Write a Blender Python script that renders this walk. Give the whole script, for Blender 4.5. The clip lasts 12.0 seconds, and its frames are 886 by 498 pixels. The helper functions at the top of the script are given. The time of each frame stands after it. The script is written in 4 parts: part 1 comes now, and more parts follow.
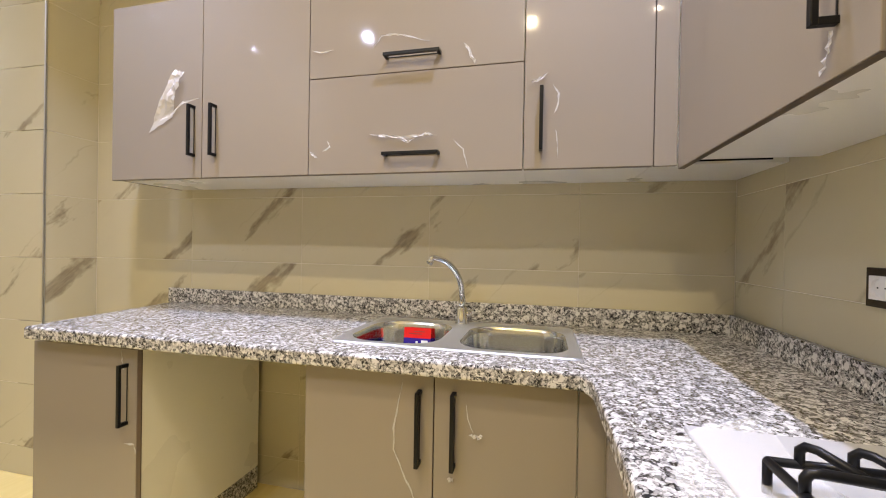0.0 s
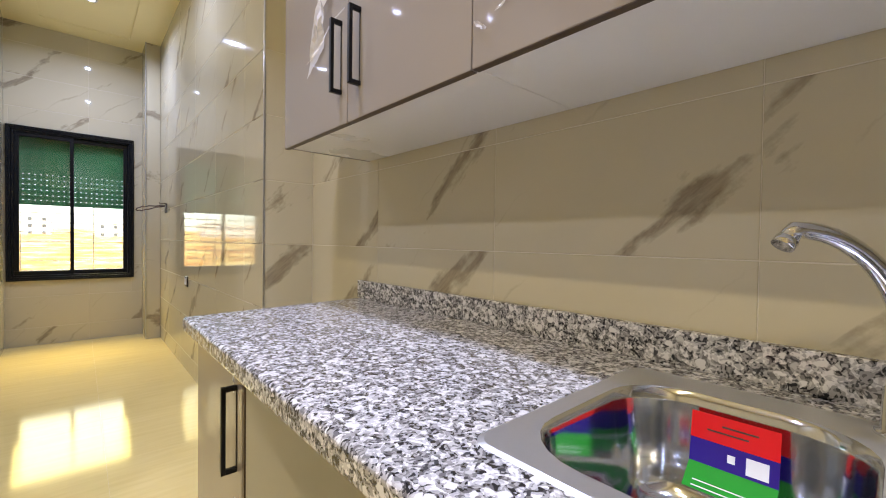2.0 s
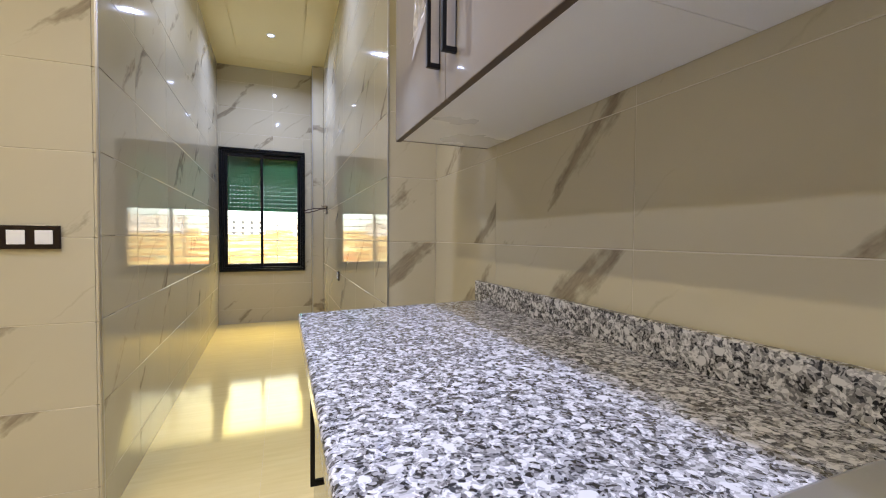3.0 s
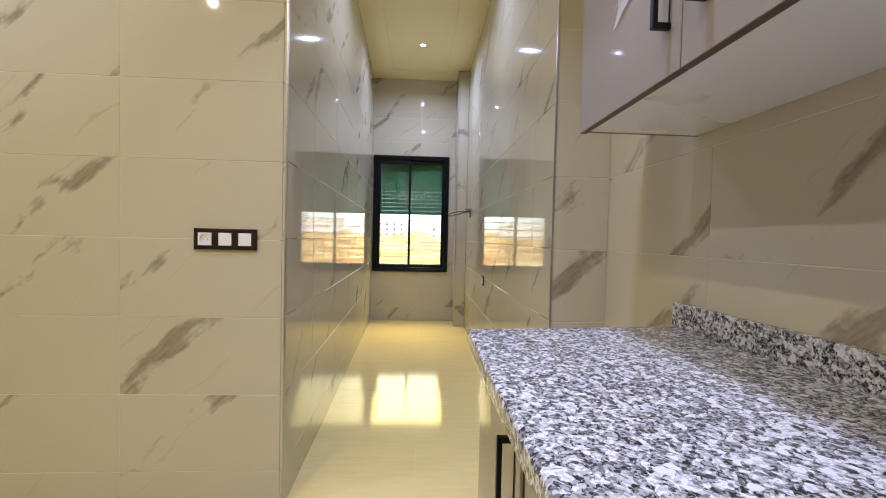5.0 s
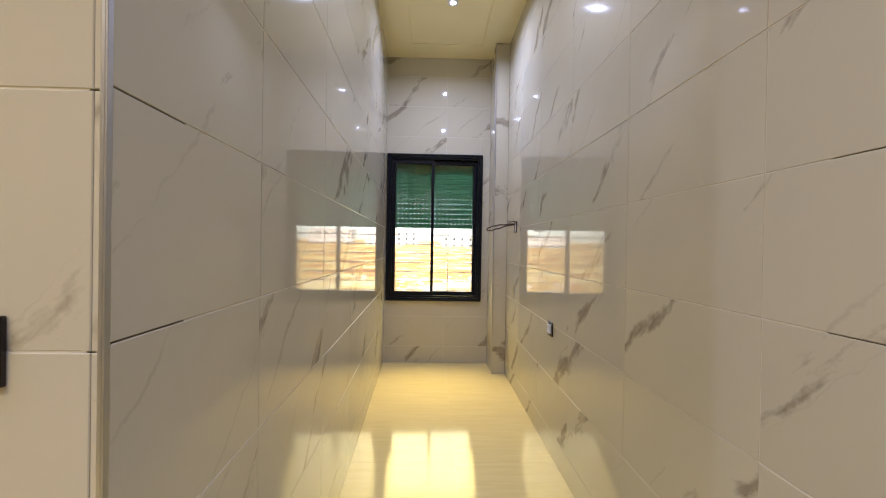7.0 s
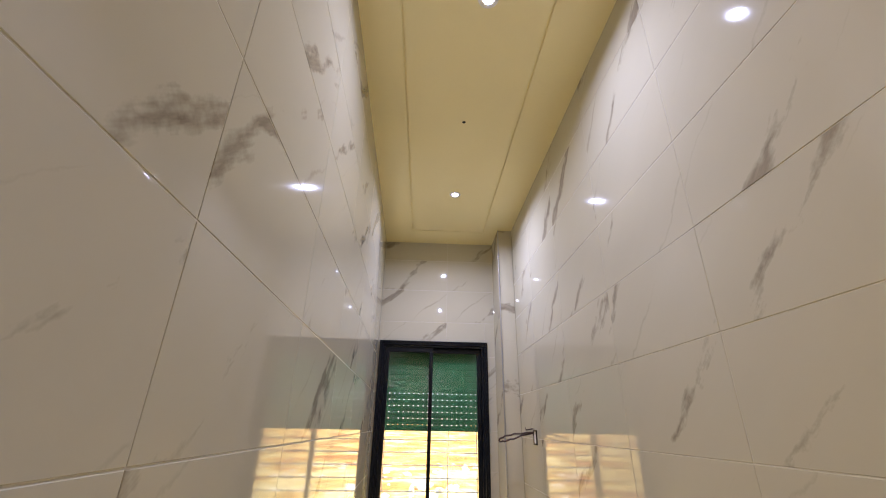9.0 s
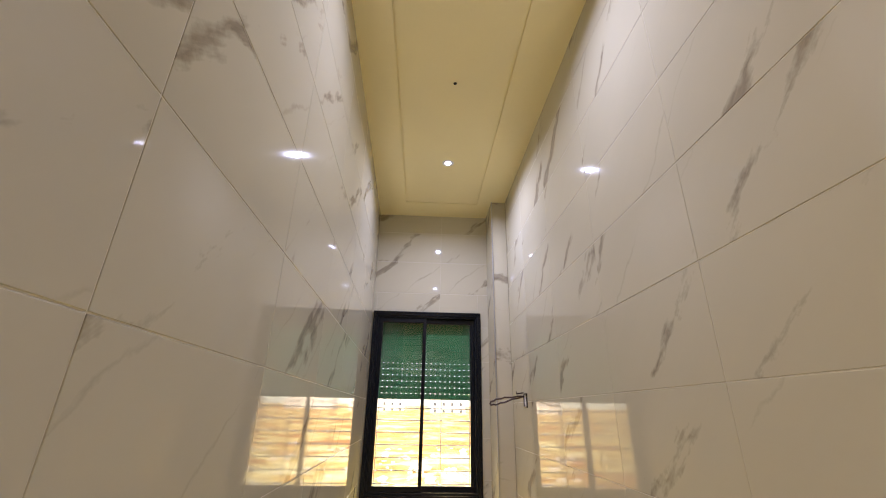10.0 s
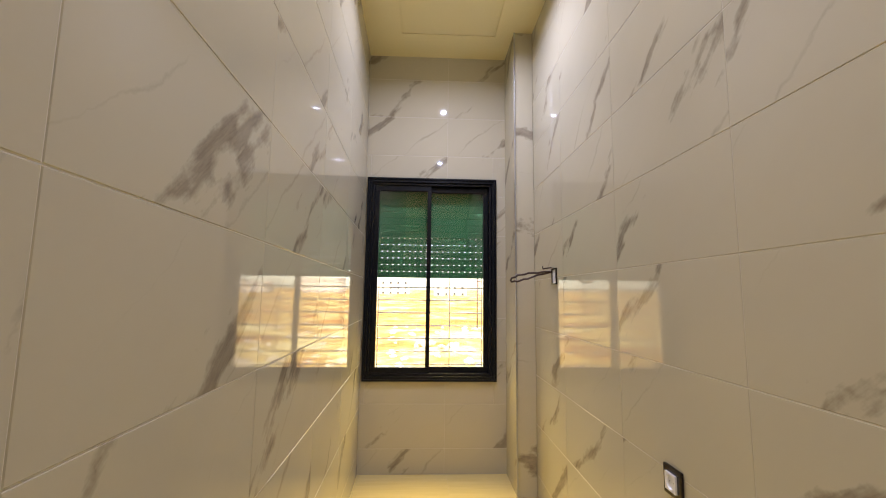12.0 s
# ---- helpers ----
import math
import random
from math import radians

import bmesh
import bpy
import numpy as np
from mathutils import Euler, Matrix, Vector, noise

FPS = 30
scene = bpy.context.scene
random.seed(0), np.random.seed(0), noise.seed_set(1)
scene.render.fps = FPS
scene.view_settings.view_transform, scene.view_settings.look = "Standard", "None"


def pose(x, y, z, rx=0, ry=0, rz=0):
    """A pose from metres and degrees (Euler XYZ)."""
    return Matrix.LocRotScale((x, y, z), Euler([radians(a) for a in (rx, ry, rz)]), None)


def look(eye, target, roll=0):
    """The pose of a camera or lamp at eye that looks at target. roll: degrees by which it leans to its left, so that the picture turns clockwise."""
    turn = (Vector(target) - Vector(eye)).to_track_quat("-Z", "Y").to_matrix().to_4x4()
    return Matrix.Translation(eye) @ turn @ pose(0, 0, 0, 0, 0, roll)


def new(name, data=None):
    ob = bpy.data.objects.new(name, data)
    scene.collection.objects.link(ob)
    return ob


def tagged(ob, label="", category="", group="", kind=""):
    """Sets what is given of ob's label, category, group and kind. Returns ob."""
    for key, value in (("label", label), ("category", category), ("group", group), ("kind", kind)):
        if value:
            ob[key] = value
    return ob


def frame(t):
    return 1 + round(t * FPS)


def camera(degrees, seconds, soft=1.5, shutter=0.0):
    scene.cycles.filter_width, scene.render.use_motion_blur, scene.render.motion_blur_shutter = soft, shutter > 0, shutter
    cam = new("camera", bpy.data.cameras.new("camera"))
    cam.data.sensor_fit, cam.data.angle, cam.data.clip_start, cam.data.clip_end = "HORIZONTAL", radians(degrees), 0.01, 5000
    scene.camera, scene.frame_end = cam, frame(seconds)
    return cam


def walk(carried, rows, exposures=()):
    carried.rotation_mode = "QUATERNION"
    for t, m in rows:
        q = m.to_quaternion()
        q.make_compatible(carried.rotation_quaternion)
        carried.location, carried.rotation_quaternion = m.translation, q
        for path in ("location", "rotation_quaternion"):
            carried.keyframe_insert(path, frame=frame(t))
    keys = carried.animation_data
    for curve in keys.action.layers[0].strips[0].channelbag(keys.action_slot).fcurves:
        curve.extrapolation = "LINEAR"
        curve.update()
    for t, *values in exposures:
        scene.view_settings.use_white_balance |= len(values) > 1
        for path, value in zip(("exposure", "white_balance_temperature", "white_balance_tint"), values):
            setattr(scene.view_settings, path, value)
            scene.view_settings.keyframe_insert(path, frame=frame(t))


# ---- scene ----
cam = camera(94.5, 12.0, soft=1.1)
PATH = [
    (0, (0.244, 0.701, 1.2), (-0.223, 2.645, 1.188), 1.0),
    (0.5, (0.209, 0.943, 1.183), (-0.492, 2.816, 1.169), 1.0),
    (1, (0.143, 1.131, 1.173), (-0.82, 2.885, 1.151), 1.2),
    (1.5, (0.057, 1.353, 1.157), (-1.169, 2.933, 1.117), 0.8),
    (2, (-0.05, 1.49, 1.138), (-1.546, 2.817, 1.101), 0.8),
    (2.5, (-0.132, 1.613, 1.14), (-1.845, 2.645, 1.089), 0.6),
    (3, (-0.158, 1.675, 1.136), (-2.021, 2.401, 1.078), 0.4),
    (3.5, (-0.131, 1.678, 1.126), (-2.074, 2.146, 1.07), 0.6),
    (5.5, (-0.556, 1.553, 1.159), (-2.554, 1.623, 1.102), 1.0),
    (6, (-0.84, 1.533, 1.165), (-2.839, 1.581, 1.107), 0.6),
    (6.5, (-1.176, 1.489, 1.193), (-3.174, 1.536, 1.133), 0.8),
    (8.5, (-1.943, 1.36, 1.462), (-3.863, 1.434, 2.018), 1.1),
    (9, (-1.902, 1.369, 1.481), (-3.736, 1.442, 2.275), 1.1),
    (9.5, (-1.921, 1.394, 1.392), (-3.733, 1.466, 2.235), 1.0),
    (10, (-1.954, 1.421, 1.338), (-3.809, 1.502, 2.08), 1.1),
    (10.5, (-2.026, 1.444, 1.328), (-3.935, 1.528, 1.921), 1.0),
    (11, (-2.208, 1.437, 1.3), (-4.16, 1.523, 1.73), 0.9),
    (11.5, (-2.429, 1.409, 1.302), (-4.403, 1.495, 1.613), 0.8),
    (12, (-2.613, 1.408, 1.311), (-4.599, 1.493, 1.536), 0.7),
]
walk(cam, [(t, look(eye, target, roll)) for t, eye, target, roll in PATH], [(0, 3.12, 7550, 16), (2.0, 2.8, 6950, 18), (3.5, 2.6, 6500, 18), (6, 2.57, 6450, 22), (9, 2.65, 6950, 26), (12, 2.63, 7600, 24)])

# ---- world, sun, lamps ----
world = bpy.data.worlds.new("world")
scene.world = world
world.use_nodes = True
wn = world.node_tree
sky = wn.nodes.new("ShaderNodeTexSky")
sky.sky_type, sky.sun_disc = "NISHITA", False
sky.sun_elevation, sky.sun_rotation = radians(52), radians(80)
wn.links.new(sky.outputs[0], wn.nodes["Background"].inputs[0])
wn.nodes["Background"].inputs[1].default_value = 0.1
sun = new("sun", bpy.data.lights.new("sun", "SUN"))
sun.data.energy, sun.data.angle, sun.data.color = 2.5, radians(0.5), (1.0, 0.93, 0.8)
sun.matrix_world = look((30, 6, 40), (0, 0, 0))

# daylight falling in through the passage window
day = new("window_daylight", bpy.data.lights.new("window_daylight", "AREA"))
day.data.shape, day.data.size, day.data.size_y = "RECTANGLE", 0.86, 0.64
day.data.energy, day.data.color, day.data.spread = 1.05, (1.0, 0.86, 0.28), radians(92)
day.matrix_world = look((-5.56, 1.45, 1.085), (-4.9, 1.45, 0.30))

H, FZ = 3.14, 0.08             # ceiling and floor height
COOL, WARM = (0.505, 0.63, 1.0), (1.0, 0.91, 0.63)
LAMPS = [(-4.66, 1.565, 4.0, 160, COOL), (-3.06, 1.587, 2.8, 160, COOL), (-1.36, -0.2, 3.2, 165, COOL), (0.13, -0.25, 2.5, 165, WARM),
         (-0.31, 0.58, 3.6, 165, WARM), (0.42, 1.5, 3.1, 112, COOL), (-1.1, 1.62, 2.1, 88, COOL)]   # x, y, watts, beam, colour


# ---- materials ----
def mat(name):
    m = bpy.data.materials.new(name)
    m.use_nodes = True
    return m, m.node_tree.nodes, m.node_tree.links, m.node_tree.nodes["Principled BSDF"]


def node(nodes, kind, **values):
    n = nodes.new(kind)
    for k, v in values.items():
        if k == "op":
            n.operation = v
        elif k in n.inputs:
            n.inputs[k].default_value = v
    return n


def ramp(nodes, *stops):
    r = nodes.new("ShaderNodeValToRGB")
    while len(r.color_ramp.elements) < len(stops):
        r.color_ramp.elements.new(0.5)
    for e, (p, c) in zip(r.color_ramp.elements, stops):
        e.position, e.color = p, (*c, 1)
    return r


def mix(nodes, links, fac, a, b, blend="MIX"):
    m = nodes.new("ShaderNodeMix")
    m.data_type, m.blend_type = "RGBA", blend
    for i, v in ((0, fac), (6, a), (7, b)):
        if isinstance(v, bpy.types.NodeSocket):
            links.new(v, m.inputs[i])
        else:
            m.inputs[i].default_value = v if i == 0 else (*v, 1)
    return m.outputs[2]


def plain(name, color, rough=0.5, metal=0.0, grain=60.0, vary=0.06, bump=0.0, coat=0.0):
    m, n, l, b = mat(name)
    tc = n.new("ShaderNodeTexCoord")
    big = node(n, "ShaderNodeTexNoise", Scale=3.0, Detail=4.0)
    fine = node(n, "ShaderNodeTexNoise", Scale=grain, Detail=3.0)
    for t in (big, fine):
        l.new(tc.outputs["Object"], t.inputs["Vector"])
    dark = tuple(c * (1 - vary) for c in color)
    light = tuple(min(1, c * (1 + vary)) for c in color)
    c1 = mix(n, l, big.outputs["Fac"], dark, light)
    c2 = mix(n, l, fine.outputs["Fac"], tuple(1 - vary * 0.7 for _ in color), (1, 1, 1))
    l.new(mix(n, l, 1.0, c1, c2, "MULTIPLY"), b.inputs["Base Color"])
    r = n.new("ShaderNodeMapRange")
    l.new(big.outputs["Fac"], r.inputs["Value"])
    r.inputs["To Min"].default_value, r.inputs["To Max"].default_value = rough * 0.85, min(1, rough * 1.15)
    l.new(r.outputs["Result"], b.inputs["Roughness"])
    b.inputs["Metallic"].default_value = metal
    b.inputs["Coat Weight"].default_value = coat
    b.inputs["Coat Roughness"].default_value = 0.06
    if bump:
        bp = node(n, "ShaderNodeBump", Strength=bump, Distance=0.002)
        l.new(fine.outputs["Fac"], bp.inputs["Height"])
        l.new(bp.outputs[0], b.inputs["Normal"])
    return m


def marble_tile(name, base, vein, rough, strength):
    """Polished ceramic tile with a slanting brown-grey vein print, other on each tile."""
    m, n, l, b = mat(name)

    def math_node(op, a, v=None, c=None):
        q = n.new("ShaderNodeMath")
        q.operation = op
        for i, w in enumerate((a, v, c)):
            if isinstance(w, bpy.types.NodeSocket):
                l.new(w, q.inputs[i])
            elif w is not None:
                q.inputs[i].default_value = w
        return q.outputs[0]

    def noise_node(vector, scale, detail, rough_=0.55):
        t = node(n, "ShaderNodeTexNoise", Scale=scale, Detail=detail, Roughness=rough_)
        l.new(vector, t.inputs["Vector"])
        return t.outputs["Fac"]

    tc, info = n.new("ShaderNodeTexCoord"), n.new("ShaderNodeObjectInfo")
    offs = n.new("ShaderNodeCombineXYZ")
    for i, k in enumerate((37.0, 91.0, 53.0)):
        l.new(math_node("MULTIPLY", info.outputs["Random"], k), offs.inputs[i])
    add = node(n, "ShaderNodeVectorMath", op="ADD")
    l.new(tc.outputs["Object"], add.inputs[0])
    l.new(offs.outputs[0], add.inputs[1])
    place = add.outputs[0]
    turn = n.new("ShaderNodeMapping")
    turn.inputs["Rotation"].default_value = (0, radians(-47), 0)
    l.new(place, turn.inputs["Vector"])
    sep = n.new("ShaderNodeSeparateXYZ")
    l.new(turn.outputs[0], sep.inputs[0])
    wobble = noise_node(place, 2.6, 7.0, 0.6)
    streak = n.new("ShaderNodeMapping")
    streak.inputs["Scale"].default_value = (3.4, 1.0, 0.55)
    l.new(turn.outputs[0], streak.inputs["Vector"])
    fat = noise_node(streak.outputs[0], 2.6, 5.0, 0.6)

    def vein_set(freq, amp, shift, width, floor_, soft_):
        d = math_node("MULTIPLY_ADD", sep.outputs[0], freq, math_node("MULTIPLY_ADD", wobble, amp, shift))
        away = math_node("PINGPONG", d, 0.5)
        reach = math_node("MULTIPLY", math_node("MAXIMUM", math_node("SUBTRACT", fat, floor_), 0.0), width)
        inside = math_node("DIVIDE", math_node("SUBTRACT", reach, away), soft_)
        q = n.new("ShaderNodeClamp")
        l.new(inside, q.inputs[0])
        return q.outputs[0]

    broad = vein_set(1.9, 0.75, 0.13, 0.62, 0.455, 0.06)
    fine = math_node("MULTIPLY", vein_set(3.3, 0.55, 0.7, 0.16, 0.45, 0.04), 0.55)
    grainy = noise_node(streak.outputs[0], 16.0, 4.0, 0.7)
    veins = math_node("MULTIPLY", math_node("MAXIMUM", broad, fine), math_node("MULTIPLY_ADD", grainy, 1.1, 0.12))
    amount = n.new("ShaderNodeClamp")
    l.new(math_node("MULTIPLY", veins, strength), amount.inputs[0])
    cloud = noise_node(streak.outputs[0], 1.2, 5.0)
    ground_ = mix(n, l, cloud, tuple(c * 0.94 for c in base), tuple(min(1, c * 1.05) for c in base))
    l.new(mix(n, l, amount.outputs[0], ground_, vein), b.inputs["Base Color"])
    b.inputs["Roughness"].default_value = rough
    b.inputs["IOR"].default_value = 1.33
    wave = node(n, "ShaderNodeTexNoise", Scale=5.0, Detail=1.0)
    l.new(place, wave.inputs["Vector"])
    bp = node(n, "ShaderNodeBump", Strength=0.02, Distance=0.01)
    l.new(wave.outputs["Fac"], bp.inputs["Height"])
    l.new(bp.outputs[0], b.inputs["Normal"])
    return m


def floor_tile_material():
    """Polished cream floor tile with fine straight grain."""
    m, n, l, b = mat("cream_floor_tile")
    tc, info = n.new("ShaderNodeTexCoord"), n.new("ShaderNodeObjectInfo")
    add = node(n, "ShaderNodeVectorMath", op="ADD")
    l.new(tc.outputs["Object"], add.inputs[0])
    l.new(info.outputs["Random"], add.inputs[1])
    mp = n.new("ShaderNodeMapping")
    mp.inputs["Scale"].default_value = (9.0, 0.8, 1.0)
    l.new(add.outputs[0], mp.inputs["Vector"])
    grain = node(n, "ShaderNodeTexNoise", Scale=4.0, Detail=6.0, Roughness=0.6)
    l.new(mp.outputs[0], grain.inputs["Vector"])
    cloud = node(n, "ShaderNodeTexNoise", Scale=2.2, Detail=3.0)
    l.new(add.outputs[0], cloud.inputs["Vector"])
    c = ramp(n, (0.3, (0.68, 0.53, 0.21)), (0.7, (0.78, 0.63, 0.28)))
    l.new(grain.outputs["Fac"], c.inputs["Fac"])
    l.new(mix(n, l, 0.35, c.outputs[0], mix(n, l, cloud.outputs["Fac"], (0.68, 0.53, 0.21), (0.79, 0.65, 0.30))), b.inputs["Base Color"])
    b.inputs["Roughness"].default_value = 0.09
    bp = node(n, "ShaderNodeBump", Strength=0.03, Distance=0.004)
    l.new(cloud.outputs["Fac"], bp.inputs["Height"])
    l.new(bp.outputs[0], b.inputs["Normal"])
    return m


def granite_material():
    """Polished granite, white and grey crystals with black mica."""
    m, n, l, b = mat("speckled_granite")
    tc = n.new("ShaderNodeTexCoord")
    warp = node(n, "ShaderNodeTexNoise", Scale=45.0, Detail=2.0)
    l.new(tc.outputs["Object"], warp.inputs["Vector"])
    sc = node(n, "ShaderNodeVectorMath", op="SCALE")
    l.new(warp.outputs["Color"], sc.inputs[0])
    sc.inputs["Scale"].default_value = 0.016
    add = node(n, "ShaderNodeVectorMath", op="ADD")
    l.new(tc.outputs["Object"], add.inputs[0])
    l.new(sc.outputs[0], add.inputs[1])
    big = node(n, "ShaderNodeTexVoronoi", Scale=120.0)
    small = node(n, "ShaderNodeTexVoronoi", Scale=260.0)
    for v in (big, small):
        l.new(add.outputs[0], v.inputs["Vector"])
    sepb, seps = n.new("ShaderNodeSeparateColor"), n.new("ShaderNodeSeparateColor")
    l.new(big.outputs["Color"], sepb.inputs[0])
    l.new(small.outputs["Color"], seps.inputs[0])
    c1 = ramp(n, (0.0, (0.015, 0.015, 0.018)), (0.33, (0.085, 0.085, 0.09)), (0.50, (0.30, 0.295, 0.29)), (0.66, (0.68, 0.675, 0.68)))
    c1.color_ramp.interpolation = "CONSTANT"
    l.new(sepb.outputs[0], c1.inputs["Fac"])
    c2 = ramp(n, (0.0, (0.02, 0.02, 0.022)), (0.34, (0.26, 0.25, 0.245)), (0.6, (0.62, 0.61, 0.60)))
    c2.color_ramp.interpolation = "CONSTANT"
    l.new(seps.outputs[1], c2.inputs["Fac"])
    fine = mix(n, l, 0.47, c1.outputs[0], c2.outputs[0])
    blob = node(n, "ShaderNodeTexVoronoi", Scale=34.0)
    l.new(add.outputs[0], blob.inputs["Vector"])
    ragged = node(n, "ShaderNodeTexNoise", Scale=120.0, Detail=3.0)
    l.new(tc.outputs["Object"], ragged.inputs["Vector"])
    reach = node(n, "ShaderNodeMath", op="MULTIPLY_ADD")
    l.new(ragged.outputs["Fac"], reach.inputs[0])
    reach.inputs[1].default_value = 0.5
    l.new(blob.outputs["Distance"], reach.inputs[2])
    near = ramp(n, (0.50, (1, 1, 1)), (0.56, (0, 0, 0)))
    l.new(reach.outputs[0], near.inputs["Fac"])
    sepc = n.new("ShaderNodeSeparateColor")
    l.new(blob.outputs["Color"], sepc.inputs[0])
    some = ramp(n, (0.40, (0, 0, 0)), (0.41, (1, 1, 1)))
    l.new(sepc.outputs[2], some.inputs["Fac"])
    both = node(n, "ShaderNodeMath", op="MULTIPLY")
    l.new(near.outputs[0], both.inputs[0])
    l.new(some.outputs[0], both.inputs[1])
    l.new(mix(n, l, both.outputs[0], fine, (0.63, 0.625, 0.62)), b.inputs["Base Color"])
    b.inputs["Roughness"].default_value = 0.13
    return m


def earth_material():
    """Bare ochre earth, patches of rust and pale dust."""
    m, n, l, b = mat("ochre_earth")
    tc = n.new("ShaderNodeTexCoord")
    broad = node(n, "ShaderNodeTexNoise", Scale=0.16, Detail=6.0, Roughness=0.65)
    close = node(n, "ShaderNodeTexNoise", Scale=1.4, Detail=5.0, Roughness=0.7)
    for t in (broad, close):
        l.new(tc.outputs["Object"], t.inputs["Vector"])
    c = ramp(n, (0.42, (0.46, 0.18, 0.03)), (0.52, (0.66, 0.46, 0.11)), (0.64, (0.82, 0.73, 0.35)))
    l.new(broad.outputs["Fac"], c.inputs["Fac"])
    d = ramp(n, (0.35, (0.62, 0.55, 0.45)), (0.6, (1, 1, 1)))
    l.new(close.outputs["Fac"], d.inputs["Fac"])
    l.new(mix(n, l, 1.0, c.outputs[0], d.outputs[0], "MULTIPLY"), b.inputs["Base Color"])
    b.inputs["Roughness"].default_value = 0.95
    return m


def lamp_material(name, color, strength):
    m, n, l, b = mat(name)
    b.inputs["Base Color"].default_value = (0.9, 0.9, 0.9, 1)
    b.inputs["Emission Color"].default_value = (*color, 1)
    b.inputs["Emission Strength"].default_value = strength
    return m


def glass_material(name, tint):
    m, n, l, b = mat(name)
    b.inputs["Base Color"].default_value = (*tint, 1)
    b.inputs["Transmission Weight"].default_value = 1.0
    b.inputs["Roughness"].default_value = 0.0
    b.inputs["IOR"].default_value = 1.45
    return m


TILE = marble_tile("marble_wall_tile", (0.535, 0.487, 0.348), (0.175, 0.13, 0.085), 0.045, 0.95)
GROUT = plain("pale_grout", (0.70, 0.65, 0.54), 0.7)
FLOOR_GROUT = plain("beige_floor_grout", (0.66, 0.54, 0.32), 0.6)
FLOOR = floor_tile_material()
GRANITE = granite_material()
CEILING = plain("cream_ceiling_paint", (0.88, 0.77, 0.43), 0.6, vary=0.03, bump=0.05)
DOOR = plain("taupe_gloss_laminate", (0.265, 0.232, 0.204), 0.05, vary=0.02, grain=200)
DOOR_EDGE = plain("brown_edge_band", (0.07, 0.045, 0.03), 0.4)
WHITE = plain("white_melamine", (0.76, 0.75, 0.70), 0.28, vary=0.02)
# black: handle and hob metal, also the pieces drawn as shade
BLACK = plain("black_metal_and_shade", (0.006, 0.006, 0.007), 0.38, vary=0.1)
STEEL = plain("polished_stainless_steel", (0.70, 0.73, 0.78), 0.12, 1.0, grain=140, vary=0.05)
SATIN = plain("satin_stainless_steel", (0.76, 0.78, 0.81), 0.40, 1.0, grain=220, vary=0.05)
CHROME = plain("chrome", (0.75, 0.76, 0.78), 0.07, 1.0, vary=0.02)
FRAME = plain("black_aluminium", (0.005, 0.006, 0.008), 0.3, vary=0.08)
SHUTTER = plain("green_shutter_slat", (0.001, 0.10, 0.022), 0.75, vary=0.08)
PLATE = plain("dark_brown_plastic", (0.012, 0.005, 0.005), 0.2)
WHITE_PLASTIC = plain("white_plastic", (0.82, 0.82, 0.82), 0.3, vary=0.02)
TRIM = plain("aluminium_trim", (0.5, 0.5, 0.5), 0.4, 1.0)
GLASS = glass_material("clear_glass", (0.93, 0.98, 0.95))
EARTH = earth_material()
STONE = plain("pale_rubble", (0.68, 0.60, 0.45), 0.9, vary=0.2)
FACADE = plain("pale_plaster_facade", (0.72, 0.68, 0.6), 0.8, vary=0.08)
DARK_GLASS = plain("dark_window_glass", (0.05, 0.06, 0.07), 0.1)
GRILLE = plain("cream_painted_steel", (0.86, 0.84, 0.76), 0.5)
FILM = glass_material("torn_protective_film", (0.80, 0.80, 0.83))
SHEET = glass_material("clear_plastic_sheet", (0.92, 0.92, 0.93))
for film, alpha, rough in ((FILM, 0.5, 0.2), (SHEET, 0.28, 0.12)):
    values = film.node_tree.nodes["Principled BSDF"].inputs
    values["Transmission Weight"].default_value, values["Alpha"].default_value, values["Roughness"].default_value = 0.0, alpha, rough
WRAP = plain("white_hob_wrap", (0.43, 0.43, 0.44), 0.22, vary=0.05, grain=30, bump=0.2)
RED = plain("red_print", (0.75, 0.015, 0.015), 0.25)
BLUE = plain("blue_print", (0.03, 0.015, 0.22), 0.25)
GREEN = plain("green_print", (0.01, 0.30, 0.03), 0.25)
CABLE = plain("brown_cable", (0.06, 0.03, 0.02), 0.5)
LENS = lamp_material("lamp_lens", (0.45, 0.57, 1.0), 5.0)
for dull in (FRAME, BLACK):
    dull.node_tree.nodes["Principled BSDF"].inputs["Specular IOR Level"].default_value = 0.22


# ---- mesh helpers ----
def box(bm, lo, hi, bevel=0.0, m=None):
    made = bmesh.ops.create_cube(bm, size=1.0)["verts"]
    size = [h - a for a, h in zip(lo, hi)]
    mid = [(h + a) / 2 for a, h in zip(lo, hi)]
    bmesh.ops.transform(bm, matrix=Matrix.Translation(mid) @ Matrix.Diagonal((*size, 1)), verts=made)
    if bevel:
        edges = list({e for v in made for e in v.link_edges})
        made = bmesh.ops.bevel(bm, geom=edges, offset=bevel, segments=2, affect="EDGES", profile=0.5)["verts"]
    if m is not None:
        bmesh.ops.transform(bm, matrix=m, verts=made)
    return made


def prism(bm, outline, z0, z1):
    """An upright solid over a flat outline."""
    low = [bm.verts.new((x, y, z0)) for x, y in outline]
    top = [bm.verts.new((x, y, z1)) for x, y in outline]
    bm.faces.new(low[::-1]), bm.faces.new(top)
    for i in range(len(low)):
        j = (i + 1) % len(low)
        bm.faces.new((low[i], low[j], top[j], top[i]))
    bmesh.ops.recalc_face_normals(bm, faces=bm.faces)


